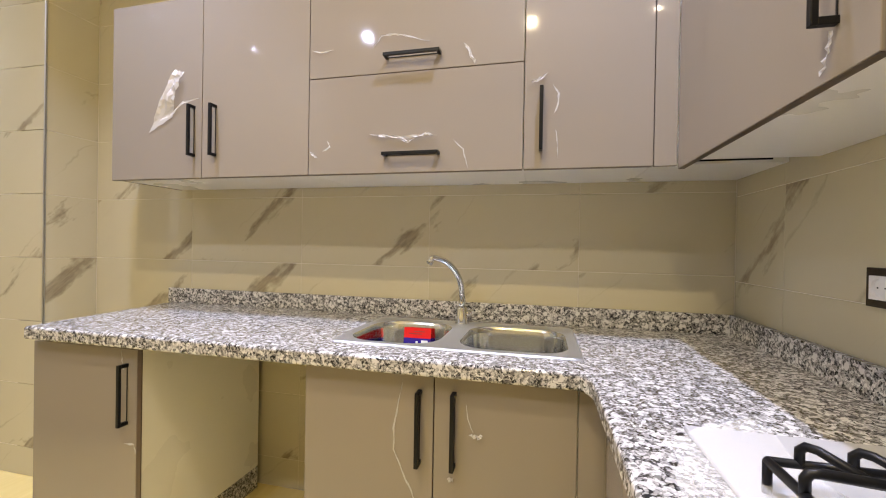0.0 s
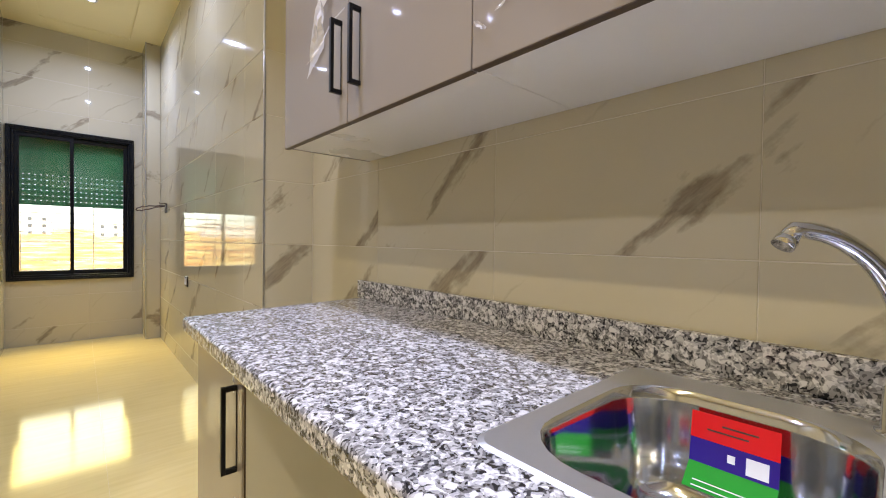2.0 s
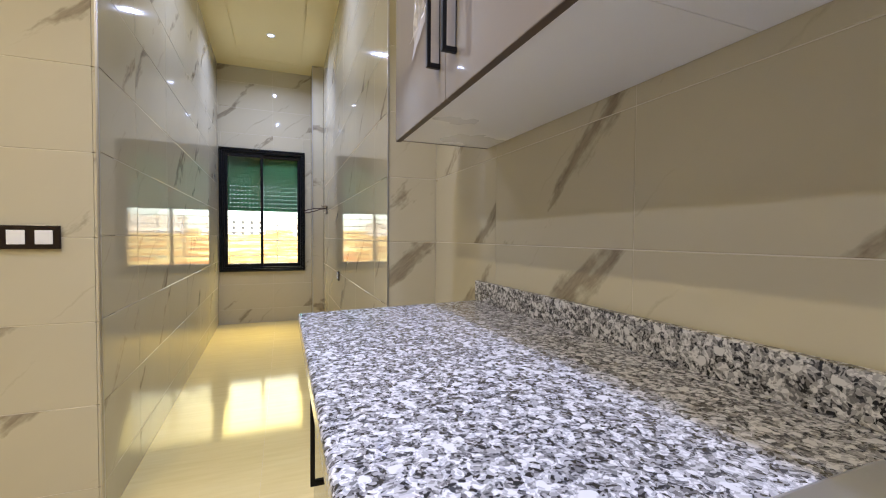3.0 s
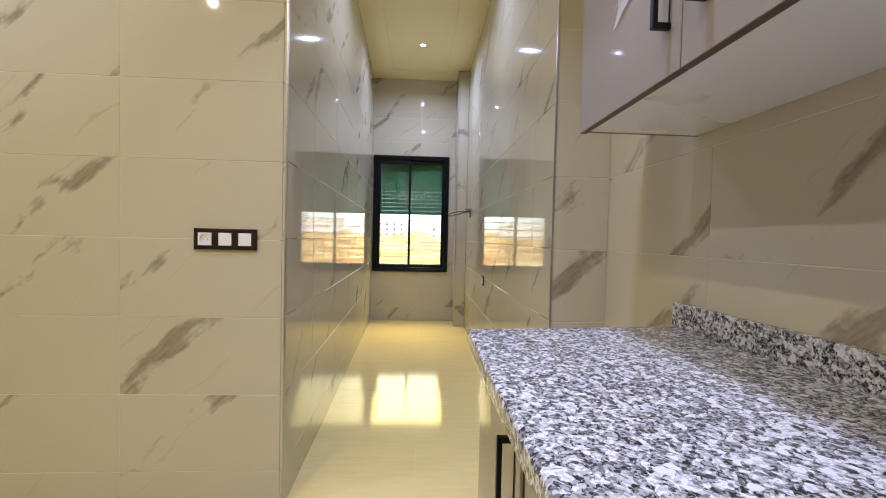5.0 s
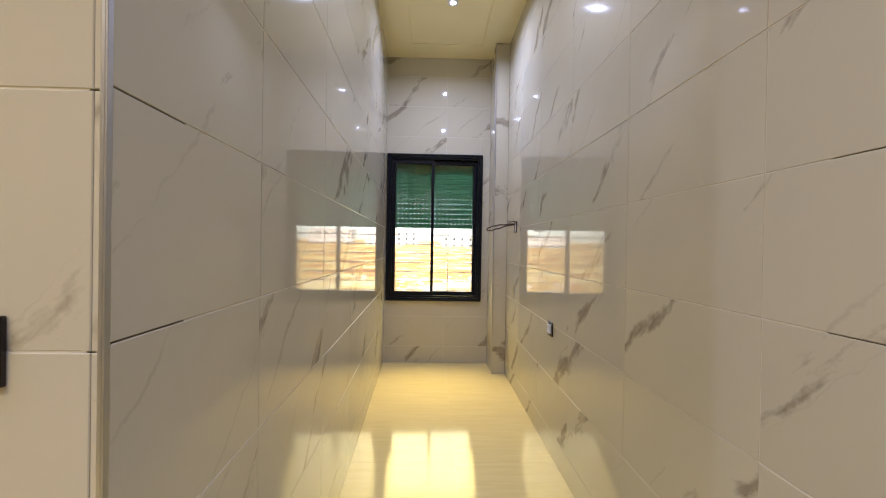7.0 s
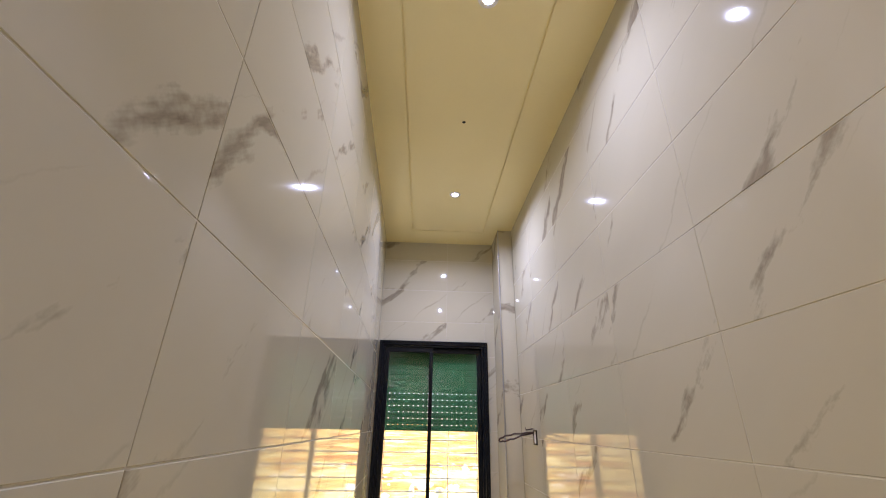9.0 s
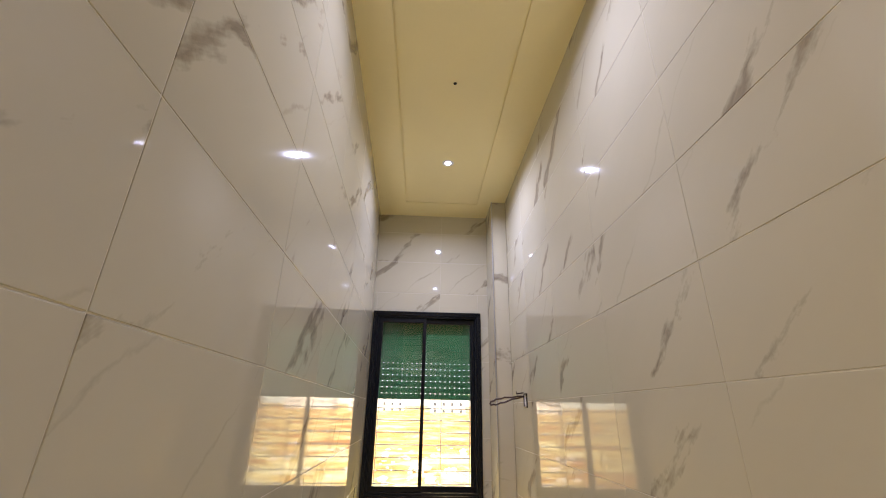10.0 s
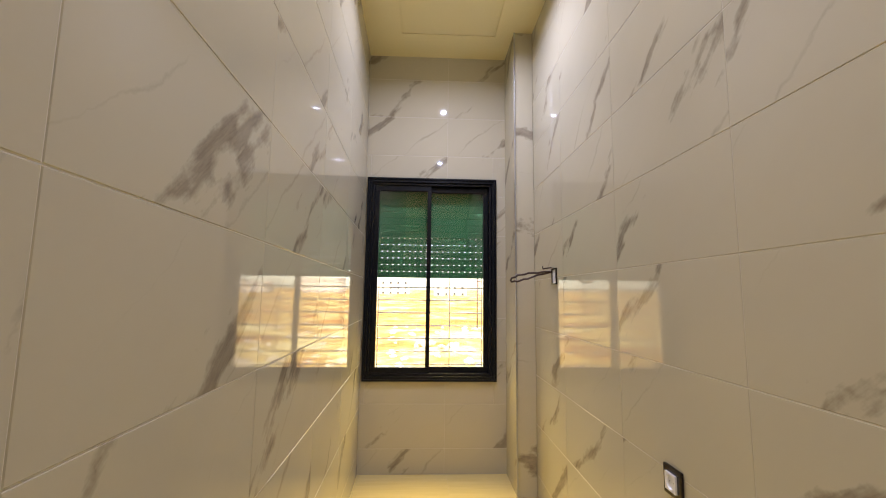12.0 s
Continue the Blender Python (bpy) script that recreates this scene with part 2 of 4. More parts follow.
def tube(bm, points, radius, sides=12, cap=True):
    """A round bar along points; radius one number or one for each point."""
    rings = []
    radii = radius if isinstance(radius, (list, tuple)) else [radius] * len(points)
    pts = [Vector(p) for p in points]
    side = None
    for i, p in enumerate(pts):
        d = (pts[min(i + 1, len(pts) - 1)] - pts[max(i - 1, 0)]).normalized()
        if side is None:
            side = d.orthogonal().normalized()
        side = (side - d * side.dot(d)).normalized()
        other = d.cross(side)
        rings.append([bm.verts.new(p + radii[i] * (math.cos(a) * side + math.sin(a) * other)) for a in (2 * math.pi * k / sides for k in range(sides))])
    for a, b in zip(rings, rings[1:]):
        for k in range(sides):
            f = bm.faces.new((a[k], a[(k + 1) % sides], b[(k + 1) % sides], b[k]))
            f.smooth = True
    if cap:
        bm.faces.new(rings[0][::-1]), bm.faces.new(rings[-1])


def mesh_of(name, bm, material):
    bmesh.ops.recalc_face_normals(bm, faces=bm.faces)
    me = bpy.data.meshes.new(name)
    bm.to_mesh(me)
    bm.free()
    me.materials.append(material)
    return me


def part(name, bm, material, parent, label=""):
    ob = new(name, mesh_of(name, bm, material))
    ob.parent = parent
    return tagged(ob, label) if label else ob


def part_box(name, lo, hi, material, parent, label="", bevel=0.0):
    bm = bmesh.new()
    box(bm, lo, hi, bevel)
    return part(name, bm, material, parent, label)


def thing(name, m, label, category, group=""):
    ob = new(name)
    ob.matrix_world = m
    ob.empty_display_size = 0.1
    return tagged(ob, label, category, group)


def structure(name, bm, material, label, category):
    ob = new(name, mesh_of(name, bm, material))
    return tagged(ob, label, category, kind="structure")


# ---- large structure ----
XE, XR, YB, YF = -5.6, 0.915, 2.36, -1.5       # end wall, right wall, back wall, wall behind the walker
XL, YL = -1.96, 1.066                           # corner into the passage
XS, YR = -2.015, 2.125                         # stub corner, passage right wall
YE = 0.962                                     # passage left wall at the window end
WIN = (0.974, 1.927, 0.707, 2.174)               # window: y from, to, z from, to

bm = bmesh.new()
box(bm, (XL - 0.15, -1.65, FZ - 0.2), (1.06, 2.51, FZ - 0.002))
box(bm, (-5.8, 0.80, FZ - 0.2), (XL - 0.15, 2.27, FZ - 0.002))
floor = structure("floor", bm, FLOOR_GROUT, "polished cream floor tiles with thin joints", "floor")

bm = bmesh.new()
gx0, gx1, gy0, gy1, gw = -5.32, -2.25, 1.217, 1.875, 0.011
for lo, hi in (((-5.8, 0.80), (gx0, 2.27)), ((gx1, 0.80), (XL - 0.15, 2.27)), ((XL - 0.15, -1.65), (1.06, 2.51)), ((gx0, 0.80), (gx1, gy0)), ((gx0, gy1), (gx1, 2.27)), ((gx0 + gw, gy0 + gw), (gx1 - gw, gy1 - gw))):
    box(bm, (*lo, H), (*hi, H + 0.008))
box(bm, (-5.8, 0.80, H + 0.008), (XL - 0.15, 2.27, H + 0.2))
box(bm, (XL - 0.15, -1.65, H + 0.008), (1.06, 2.51, H + 0.2))
ceiling = structure("ceiling", bm, CEILING, "cream painted plaster ceiling with a shallow rectangular groove", "ceiling")

TW, TH, TD, JOINT = 0.60, 0.30, 0.008, 0.002
tile_meshes = {}


def tile_mesh(w, h):
    key = (round(w, 3), round(h, 3))
    if key not in tile_meshes:
        bm = bmesh.new()
        c = 0.0012
        x, z = w / 2 - JOINT / 4, h / 2 - JOINT / 2
        rim = [[bm.verts.new((sx * (x - d), y, sz * (z - d))) for sx, sz in ((-1, -1), (1, -1), (1, 1), (-1, 1))] for d, y in ((0, TD / 2), (0, -TD / 2 + c), (c, -TD / 2))]
        bm.faces.new(rim[0]), bm.faces.new(rim[2][::-1])
        for a, b in zip(rim, rim[1:]):
            for i in range(4):
                bm.faces.new((a[i], a[(i + 1) % 4], b[(i + 1) % 4], b[i]))
        tile_meshes[key] = mesh_of("tile", bm, TILE)
    return tile_meshes[key]


def cuts(a, b, base, step):
    k = math.ceil((a - base) / step + 0.02)
    out = [a]
    while base + k * step < b - 0.012:
        out.append(base + k * step)
        k += 1
    return out + [b]


TILINGS = []


def tiled_wall(name, start, end, ubase, zbase, label, thick=0.15, hole=None, ends=(0.0, 0.0)):
    """A wall whose tiled face runs from start to end, with the room on its right hand seen from above."""
    a, b = Vector((*start, 0)), Vector((*end, 0))
    u = (b - a).normalized()
    back = Vector((-u.y, u.x, 0))
    length = (b - a).length
    m = Matrix((u, back, (0, 0, 1))).transposed().to_4x4()
    m.translation = a
    bm = bmesh.new()
    lo, hi = -ends[0], length + ends[1]
    if hole:
        for p, q in (((lo, FZ), (hole[0], H)), ((hole[1], FZ), (hi, H)), ((hole[0], FZ), (hole[1], hole[2])), ((hole[0], hole[3]), (hole[1], H))):
            box(bm, (p[0], 0.0012, p[1]), (q[0], thick, q[1]))
    else:
        box(bm, (lo, 0.0012, FZ), (hi, thick, H))
    wall = structure(name, bm, GROUT, label, "wall")
    wall.matrix_world = m
    TILINGS.append((wall, length, ubase, zbase, hole))
    return wall


# walls: room on the right hand side of the direction start -> end
tiled_wall("wall_north", (XS, YB), (XR, YB), 0.0, 1.112, "glossy beige marble-look wall tiles above the worktop", ends=(0.15, 0.15))
tiled_wall("wall_east", (XR, YB), (XR, YF), 0.3, 1.094, "glossy beige marble-look tiled wall beside the hob")
tiled_wall("wall_south", (XR, YF), (XL, YF), 0.0, 1.094, "plain tiled wall that closes the kitchen", ends=(0.15, 0.15))
tiled_wall("wall_west", (XL, YF), (XL, YL), YL - YF - 0.615, 1.125, "pale marble-look tiled wall with a switch plate", ends=(0, -0.02))
tiled_wall("wall_passage_south", (XL, YL), (XE, YE), 0.455, 1.133, "glossy marble-look tiled passage wall reflecting the window", ends=(-0.16, 0.15))
tiled_wall("wall_window", (XE, YE), (XE, YR), 0.0, 1.15, "marble-look tiled end wall around the window", thick=0.2, hole=(WIN[0] - YE + 0.02, WIN[1] - YE - 0.02, WIN[2] + 0.02, WIN[3] - 0.02))
tiled_wall("wall_passage_north", (XE, YR), (XS, YR), XS + 4.7, 1.115, "glossy marble-look tiled passage wall with sockets", ends=(0.2, -0.16))
tiled_wall("wall_stub", (XS, YR), (XS, YB), 0.0, 1.112, "narrow tiled return beside the worktop", thick=0.15, ends=(-0.012, 0.0))

bm = bmesh.new()
box(bm, (XE + 0.001, 1.998, FZ), (-5.262, YR - 0.001, H - 0.002), 0.003)
pilaster = structure("pilaster", bm, TILE, "narrow tiled pilaster beside the window", "pilaster")

# ground outside
OUT_Z = -3.4
bm = bmesh.new()
NX, NY = 70, 60
grid = []
for i in range(NX + 1):
    x = -5.95 - 0.6 * i - 0.062 * i * i
    row = []
    for j in range(NY + 1):
        y = 1.4 + (j - NY / 2) * (0.5 + 0.09 * i)
        far = min(1.0, max(0.0, (-7.5 - x) / 12))
        z = OUT_Z + max(0.0, -x - 60) * 0.032 + far * (0.55 * noise.noise((x * 0.16, y * 0.16, 0)) + 0.22 * noise.noise((x * 0.6, y * 0.6, 4)))
        row.append(bm.verts.new((x, y, z)))
    grid.append(row)
for a, b in zip(grid, grid[1:]):
    for j in range(NY):
        bm.faces.new((a[j], a[j + 1], b[j + 1], b[j]))
X0 = grid[-1][0].co.x
ring = [(X0, -180), (X0, 180), (-900, 900), (-900, -900)]
bm.faces.new([bm.verts.new((x, y, OUT_Z - 0.6 + max(0.0, -x - 60) * 0.005)) for x, y in ring])
ground = structure("ground", bm, EARTH, "sunlit ochre bare earth with rubble outside the window", "ground")


# ---- kitchen: cabinets ----
def bow_handle(name, at, length, axis, parent, out=(0, -1, 0)):
    """A square black bar on two short posts. at: the middle on the door's face."""
    bm = bmesh.new()
    o, a = Vector(out), Vector(axis)
    side = o.cross(a)
    m = Matrix((a, side, o)).transposed().to_4x4()
    m.translation = at
    h, r = length / 2, 0.0056
    box(bm, (-h, -r, 0.024), (h, r, 0.0335), 0.0012, m)
    for s in (-1, 1):
        box(bm, (s * (h - r) - r, -r, 0), (s * (h - r) + r, r, 0.0245), 0.001, m)
    # thin black strip on the door, drawn as the handle's shadow
    box(bm, (-h, -r * 0.35, 0.0002), (h, r * 0.35, 0.002), 0.0008, m)
    return part(name, bm, BLACK, parent, "matt black square bar handle with a thin strip drawn as its shadow")


def film_strip(points, width, parent, seed=0, lift=0.004, out=(0, -1, 0), label="torn white protective film"):
    """A crumpled ribbon of torn film that follows points on a door."""
    rnd = random.Random(seed)
    bm = bmesh.new()
    o = Vector(out)
    pts = []
    for p, q in zip(points, points[1:]):
        for k in range(5):
            pts.append(Vector(p).lerp(Vector(q), k / 5))
    pts.append(Vector(points[-1]))
    rows = []
    n = len(pts)
    for i, p in enumerate(pts):
        d = (pts[min(i + 1, n - 1)] - pts[max(i - 1, 0)]).normalized()
        across = d.cross(o).normalized()
        w = width * (0.75 + 0.8 * noise.noise((i * 0.45, seed, 2.0))) * min(1, 4 * min(i, n - 1 - i) / n + 0.15)
        drift = 0.35 * width * noise.noise((i * 0.3, seed, 7.0))
        rows.append([bm.verts.new(p + across * (w * f + drift) + o * (0.0015 + rnd.random() * lift)) for f in (-0.5, 0, 0.5)])
    for a, b in zip(rows, rows[1:]):
        for k in range(2):
            bm.faces.new((a[k], a[k + 1], b[k + 1], b[k]))
    ob = part("film_scrap", bm, FILM, parent, label)
    return ob


def film_patch(corners, parent, seed=0, lift=0.03):
    """A loose flap of clear film, crumpled, hung by its upper end."""
    rnd = random.Random(seed)
    bm = bmesh.new()
    a, b, c, d = [Vector(p) for p in corners]
    N = 12
    rows = []
    for i in range(N + 1):
        t = i / N
        row = []
        for j in range(6):
            s = j / 5
            p = (a.lerp(d, t)).lerp(b.lerp(c, t), s)
            p.y -= 0.004 + lift * (noise.noise((t * 5, s * 4, seed)) * 0.6 + 0.45) * math.sin(math.pi * min(1, 0.15 + t))
            p += Vector((rnd.uniform(-1, 1), 0, rnd.uniform(-1, 1))) * 0.004
            row.append(bm.verts.new(p))
        rows.append(row)
    for p, q in zip(rows, rows[1:]):
        for k in range(5):
            bm.faces.new((p[k], p[k + 1], q[k + 1], q[k]))
    return part("film_scrap", bm, FILM, parent, "loose crumpled flap of clear protective film")


LIFT = 0.02
UZ0, UZ1, UY = 1.432, 2.13, 2.02               # wall cabinets: bottom, top, face of the doors


def carcass(parent, lo, hi):
    bm = bmesh.new()
    box(bm, lo, hi, 0.0008)
    return part("body", bm, WHITE, parent, "white melamine carcass")


def door_panel(parent, lo, hi, name="door"):
    bm = bmesh.new()
    box(bm, lo, hi, 0.0012)
    panel = part(name, bm, DOOR, parent)
    part_box("edge_band", (lo[0] + 0.0015, lo[1] + 0.001, lo[2] - 0.0012), (hi[0] - 0.0015, hi[1] - 0.001, lo[2] - 0.0001), DOOR_EDGE, panel, "brown edge band")
    return panel


def wall_cabinet(x0, x1, label):
    ob = thing("wall_cabinet", pose(0, 0, LIFT), label, "cabinet", "wall cabinets")
    carcass(ob, (x0 + 0.0005, UY + 0.02, UZ0 + 0.002), (x1 - 0.0005, YB - 0.002, UZ1))
    return ob


G = 0.0016
# two doors
ca = wall_cabinet(-1.476, -0.577, "glossy taupe two-door wall cabinet with torn protective film")
part_box("side_panel", (-1.479, UY + 0.02, UZ0), (-1.4765, YB - 0.002, UZ1), DOOR, ca)
d1 = door_panel(ca, (-1.478, UY, UZ0 - 0.003), (-1.037 - G, UY + 0.018, UZ1))
bow_handle("handle", (-1.073, UY, 1.609), 0.196, (0, 0, 1), d1)
film_patch([(-1.155, UY, 1.85), (-1.115, UY, 1.84), (-1.175, UY, 1.67), (-1.285, UY, 1.615)], d1, 3, 0.035)
film_strip([(-1.245, UY - 0.02, 1.64), (-1.17, UY - 0.01, 1.675), (-1.12, UY, 1.725), (-1.05, UY, 1.735)], 0.010, d1, 4)
d2 = door_panel(ca, (-1.037 + G, UY, UZ0 - 0.003), (-0.577 - G, UY + 0.018, UZ1))
bow_handle("handle", (-0.974, UY, 1.606), 0.196, (0, 0, 1), d2)
# two flap doors, one above the other
cb = wall_cabinet(-0.577, 0.182, "glossy taupe wall cabinet with two lift-up doors")
d3 = door_panel(cb, (-0.577 + G, UY, UZ0 - 0.003), (0.182 - G, UY + 0.018, 1.77 - G), "lower_door")
bow_handle("handle", (-0.187, UY, 1.489), 0.196, (1, 0, 0), d3)
film_strip([(-0.34, UY, 1.563), (-0.30, UY, 1.556), (-0.24, UY, 1.548), (-0.17, UY, 1.546), (-0.13, UY, 1.556), (-0.1, UY, 1.545)], 0.011, d3, 7, 0.012)
film_strip([(-0.235, UY, 1.547), (-0.2, UY, 1.53), (-0.17, UY, 1.545)], 0.008, d3, 8, 0.01)
film_strip([(-0.045, UY, 1.533), (-0.012, UY, 1.5), (0.0, UY, 1.46), (0.006, UY, 1.436)], 0.005, d3, 9)
film_strip([(-0.567, UY, 1.51), (-0.55, UY, 1.495), (-0.54, UY, 1.487)], 0.012, d3, 10, 0.008)
film_strip([(-0.50, UY, 1.545), (-0.49, UY, 1.525), (-0.52, UY, 1.51)], 0.007, d3, 11)
d4 = door_panel(cb, (-0.577 + G, UY, 1.77 + G), (0.182 - G, UY + 0.018, UZ1), "upper_door")
bow_handle("handle", (-0.187, UY, 1.821), 0.196, (1, 0, 0), d4)
film_strip([(-0.565, UY, 1.872), (-0.53, UY, 1.86), (-0.48, UY, 1.867)], 0.007, d4, 12)
film_strip([(-0.33, UY, 1.86), (-0.3, UY, 1.895), (-0.25, UY, 1.898), (-0.2, UY, 1.885), (-0.13, UY, 1.862)], 0.007, d4, 13, 0.008)
film_strip([(-0.015, UY, 1.845), (0.002, UY, 1.825), (0.018, UY, 1.79), (0.025, UY, 1.775)], 0.012, d4, 14, 0.006)
# single door
cc = wall_cabinet(0.182, 0.561, "glossy taupe single-door wall cabinet in the corner")
d5 = door_panel(cc, (0.182 + G, UY, UZ0 - 0.003), (0.561 - G, UY + 0.018, UZ1))
bow_handle("handle", (0.236, UY, 1.581), 0.196, (0, 0, 1), d5)
film_strip([(0.205, UY, 1.70), (0.225, UY, 1.705), (0.255, UY, 1.725)], 0.011, d5, 15, 0.01)
film_strip([(0.27, UY, 1.69), (0.288, UY, 1.66), (0.284, UY, 1.62), (0.276, UY, 1.60)], 0.007, d5, 16)
film_strip([(0.28, UY, 1.55), (0.282, UY, 1.54), (0.286, UY, 1.5), (0.288, UY, 1.46)], 0.004, d5, 17)
# corner filler and the run above the hob
XD, YD, DZ = 0.625, 1.285, 1.418
cf = thing("corner_filler", pose(0, 0, LIFT), "taupe filler panel between two wall cabinets", "cabinet panel")
part_box("panel", (0.561 + G, UY + 0.002, UZ0 - 0.003), (XD - 0.001, UY + 0.018, UZ1), DOOR, cf)
part_box("backing", (0.562, UY + 0.0185, UZ0 + 0.002), (0.912, YB - 0.002, UZ1), WHITE, cf)
# black strip on the backing's face stands in for a gap's shade
part_box("shadow_gap", (XD + 0.035, UY + 0.0155, UZ0 + 0.009), (0.872, UY + 0.018, UZ0 + 0.03), BLACK, cf, "black strip painted as the shade in a gap above the corner bottom panel")
cd = thing("wall_cabinet", pose(0, 0, LIFT), "glossy taupe wall cabinet beside the cooker hood space", "cabinet", "wall cabinets")
part_box("body", (XD + 0.02, YD, DZ + 0.003), (0.912, UY - 0.11, UZ1), WHITE, cd)
# black block closes the recess between the bodies, its shade put into colour
part_box("recess_strip", (XD + 0.02, UY - 0.109, DZ + 0.28), (0.88, UY + 0.0015, UZ1), BLACK, cd, "black block that darkens the open recess under the corner like shade")
d6 = door_panel(cd, (XD, YD + G, DZ), (XD + 0.018, UY - 0.002, UZ1))
bow_handle("handle", (XD, 1.36, 1.585), 0.196, (0, 0, 1), d6, (-1, 0, 0))
film_strip([(XD, 1.365, 1.482), (XD, 1.368, 1.455), (XD, 1.385, 1.428)], 0.012, d6, 18, 0.008, (-1, 0, 0))
ce = thing("wall_cabinet", pose(0, 0, LIFT), "brown-edged wall cabinet past the corner unit", "cabinet", "wall cabinets")
part_box("body", (XD + 0.02, 0.75, DZ + 0.003), (0.912, YD - 0.001, UZ1), WHITE, ce)
part_box("edge_strip", (XD + 0.004, YD - 0.03, DZ), (XD + 0.0195, YD - G, UZ1), DOOR_EDGE, ce)
door_panel(ce, (XD, 0.75, DZ), (XD + 0.018, YD - 0.032, UZ1))

# base cabinets
BY, BZ0, BZ1 = 1.76, FZ + 0.10, 0.862


def base_cabinet(label):
    return thing("base_cabinet", pose(0, 0, 0), label, "cabinet", "base cabinets")


b1 = base_cabinet("taupe base cabinet with one door beside an open appliance gap")
part_box("body", (-1.474, BY + 0.02, BZ0), (-1.022, YB - 0.03, BZ1), WHITE, b1)
part_box("side_panel", (-1.0215, BY + 0.004, BZ0), (-1.005, YB - 0.03, BZ1), WHITE, b1, "white side panel facing the gap")
p = door_panel(b1, (-1.476, BY, BZ0), (-1.024, BY + 0.018, BZ1 - 0.015))
part_box("edge_strip", (-1.0215, BY, BZ0), (-1.005, BY + 0.0035, BZ1 - 0.004), DOOR_EDGE, b1)
bow_handle("handle", (-1.063, BY, 0.701), 0.2, (0, 0, 1), p)
film_strip([(-1.07, BY, 0.54), (-1.03, BY, 0.54), (-1.02, BY, 0.51)], 0.007, p, 20)
film_strip([(-1.085, BY, 0.84), (-1.08, BY, 0.80), (-1.075, BY, 0.78)], 0.004, p, 21)
part_box("plinth", (-1.47, BY + 0.05, FZ), (-1.0055, YB - 0.03, BZ0 - 0.001), GRANITE, b1, "speckled granite plinth")

b2 = base_cabinet("taupe two-door sink base cabinet with torn film")
part_box("body", (-0.41, BY + 0.02, BZ0), (0.36, YB - 0.03, 0.70), WHITE, b2)
part_box("rail", (-0.41, BY + 0.02, 0.70), (0.36, BY + 0.028, BZ1), WHITE, b2)
p = door_panel(b2, (-0.412, BY, BZ0), (-0.028 - G, BY + 0.018, BZ1 - 0.004))
bow_handle("handle", (-0.067, BY, 0.714), 0.2, (0, 0, 1), p)
film_strip([(-0.115, BY, 0.84), (-0.125, BY, 0.78), (-0.14, BY, 0.70), (-0.138, BY, 0.645), (-0.11, BY, 0.58), (-0.085, BY, 0.535), (-0.07, BY, 0.49)], 0.006, p, 22)
p = door_panel(b2, (-0.028 + G, BY, BZ0), (0.34 - G, BY + 0.018, BZ1 - 0.004))
bow_handle("handle", (0.028, BY, 0.717), 0.2, (0, 0, 1), p)
film_strip([(0.06, BY, 0.79), (0.065, BY, 0.75), (0.08, BY, 0.715)], 0.004, p, 23)
film_strip([(0.07, BY, 0.71), (0.085, BY, 0.708), (0.102, BY, 0.712), (0.09, BY, 0.7)], 0.011, p, 24, 0.012)
film_strip([(0.013, BY, 0.588), (0.022, BY, 0.583), (0.03, BY, 0.59)], 0.012, p, 25, 0.01)
part_box("plinth", (-0.408, BY + 0.05, FZ), (0.40, YB - 0.03, BZ0 - 0.001), GRANITE, b2, "speckled granite plinth")

XF = 0.405
b3 = base_cabinet("taupe base cabinets under the hob worktop")
part_box("filler", (0.34 + G, BY + 0.001, BZ0), (XF, BY + 0.018, BZ1 - 0.004), DOOR, b3)
part_box("body", (XF + 0.02, 0.25, BZ0), (0.88, BY + 0.04, BZ1), WHITE, b3)
for k, (ya, yb) in enumerate(((1.16, 1.755), (0.56, 1.157), (0.25, 0.557))):
    p = door_panel(b3, (XF, ya, BZ0), (XF + 0.018, yb, BZ1 - 0.004))
    if k:
        bow_handle("handle", (XF, yb - 0.05, 0.683), 0.2, (0, 0, 1), p, (-1, 0, 0))
part_box("plinth", (XF + 0.05, 0.27, FZ), (0.86, BY + 0.03, BZ0 - 0.001), GRANITE, b3, "speckled granite plinth")


# ---- worktop with sink cut-out ----
def rounded(x0, y0, x1, y1, r, n=6):
    out = []
    for cx, cy, a0 in ((x1 - r, y0 + r, -90), (x1 - r, y1 - r, 0), (x0 + r, y1 - r, 90), (x0 + r, y0 + r, 180)):
        for k in range(n + 1):
            a = radians(a0 + 90 * k / n)
            out.append((cx + r * math.cos(a), cy + r * math.sin(a)))
    return out


WT, WB = 0.906, 0.862
worktop = thing("worktop", pose(0, 0, 0), "L-shaped polished black, grey and white speckled granite worktop", "worktop")
SX0, SX1, SY0, SY1 = -0.36, 0.33, 1.85, 2.25    # cut-out


def slab(name, outline):
    bm = bmesh.new()
    prism(bm, outline, WB, WT)
    top = [e for e in bm.edges if abs(e.verts[0].co.z - e.verts[1].co.z) < 1e-6 and e.verts[0].co.z > WT - 1e-4]
    front = [e for e in top if max(v.co.y for v in e.verts) < 1.73 or max(v.co.x for v in e.verts) < -1.43]
    low = [e for e in bm.edges if abs(e.verts[0].co.z - e.verts[1].co.z) < 1e-6 and e.verts[0].co.z < WB + 1e-4 and max(v.co.y for v in e.verts) < 1.73]
    bmesh.ops.bevel(bm, geom=front + low, offset=0.009, segments=4, affect="EDGES", profile=0.5)
    return part(name, bm, GRANITE, worktop)


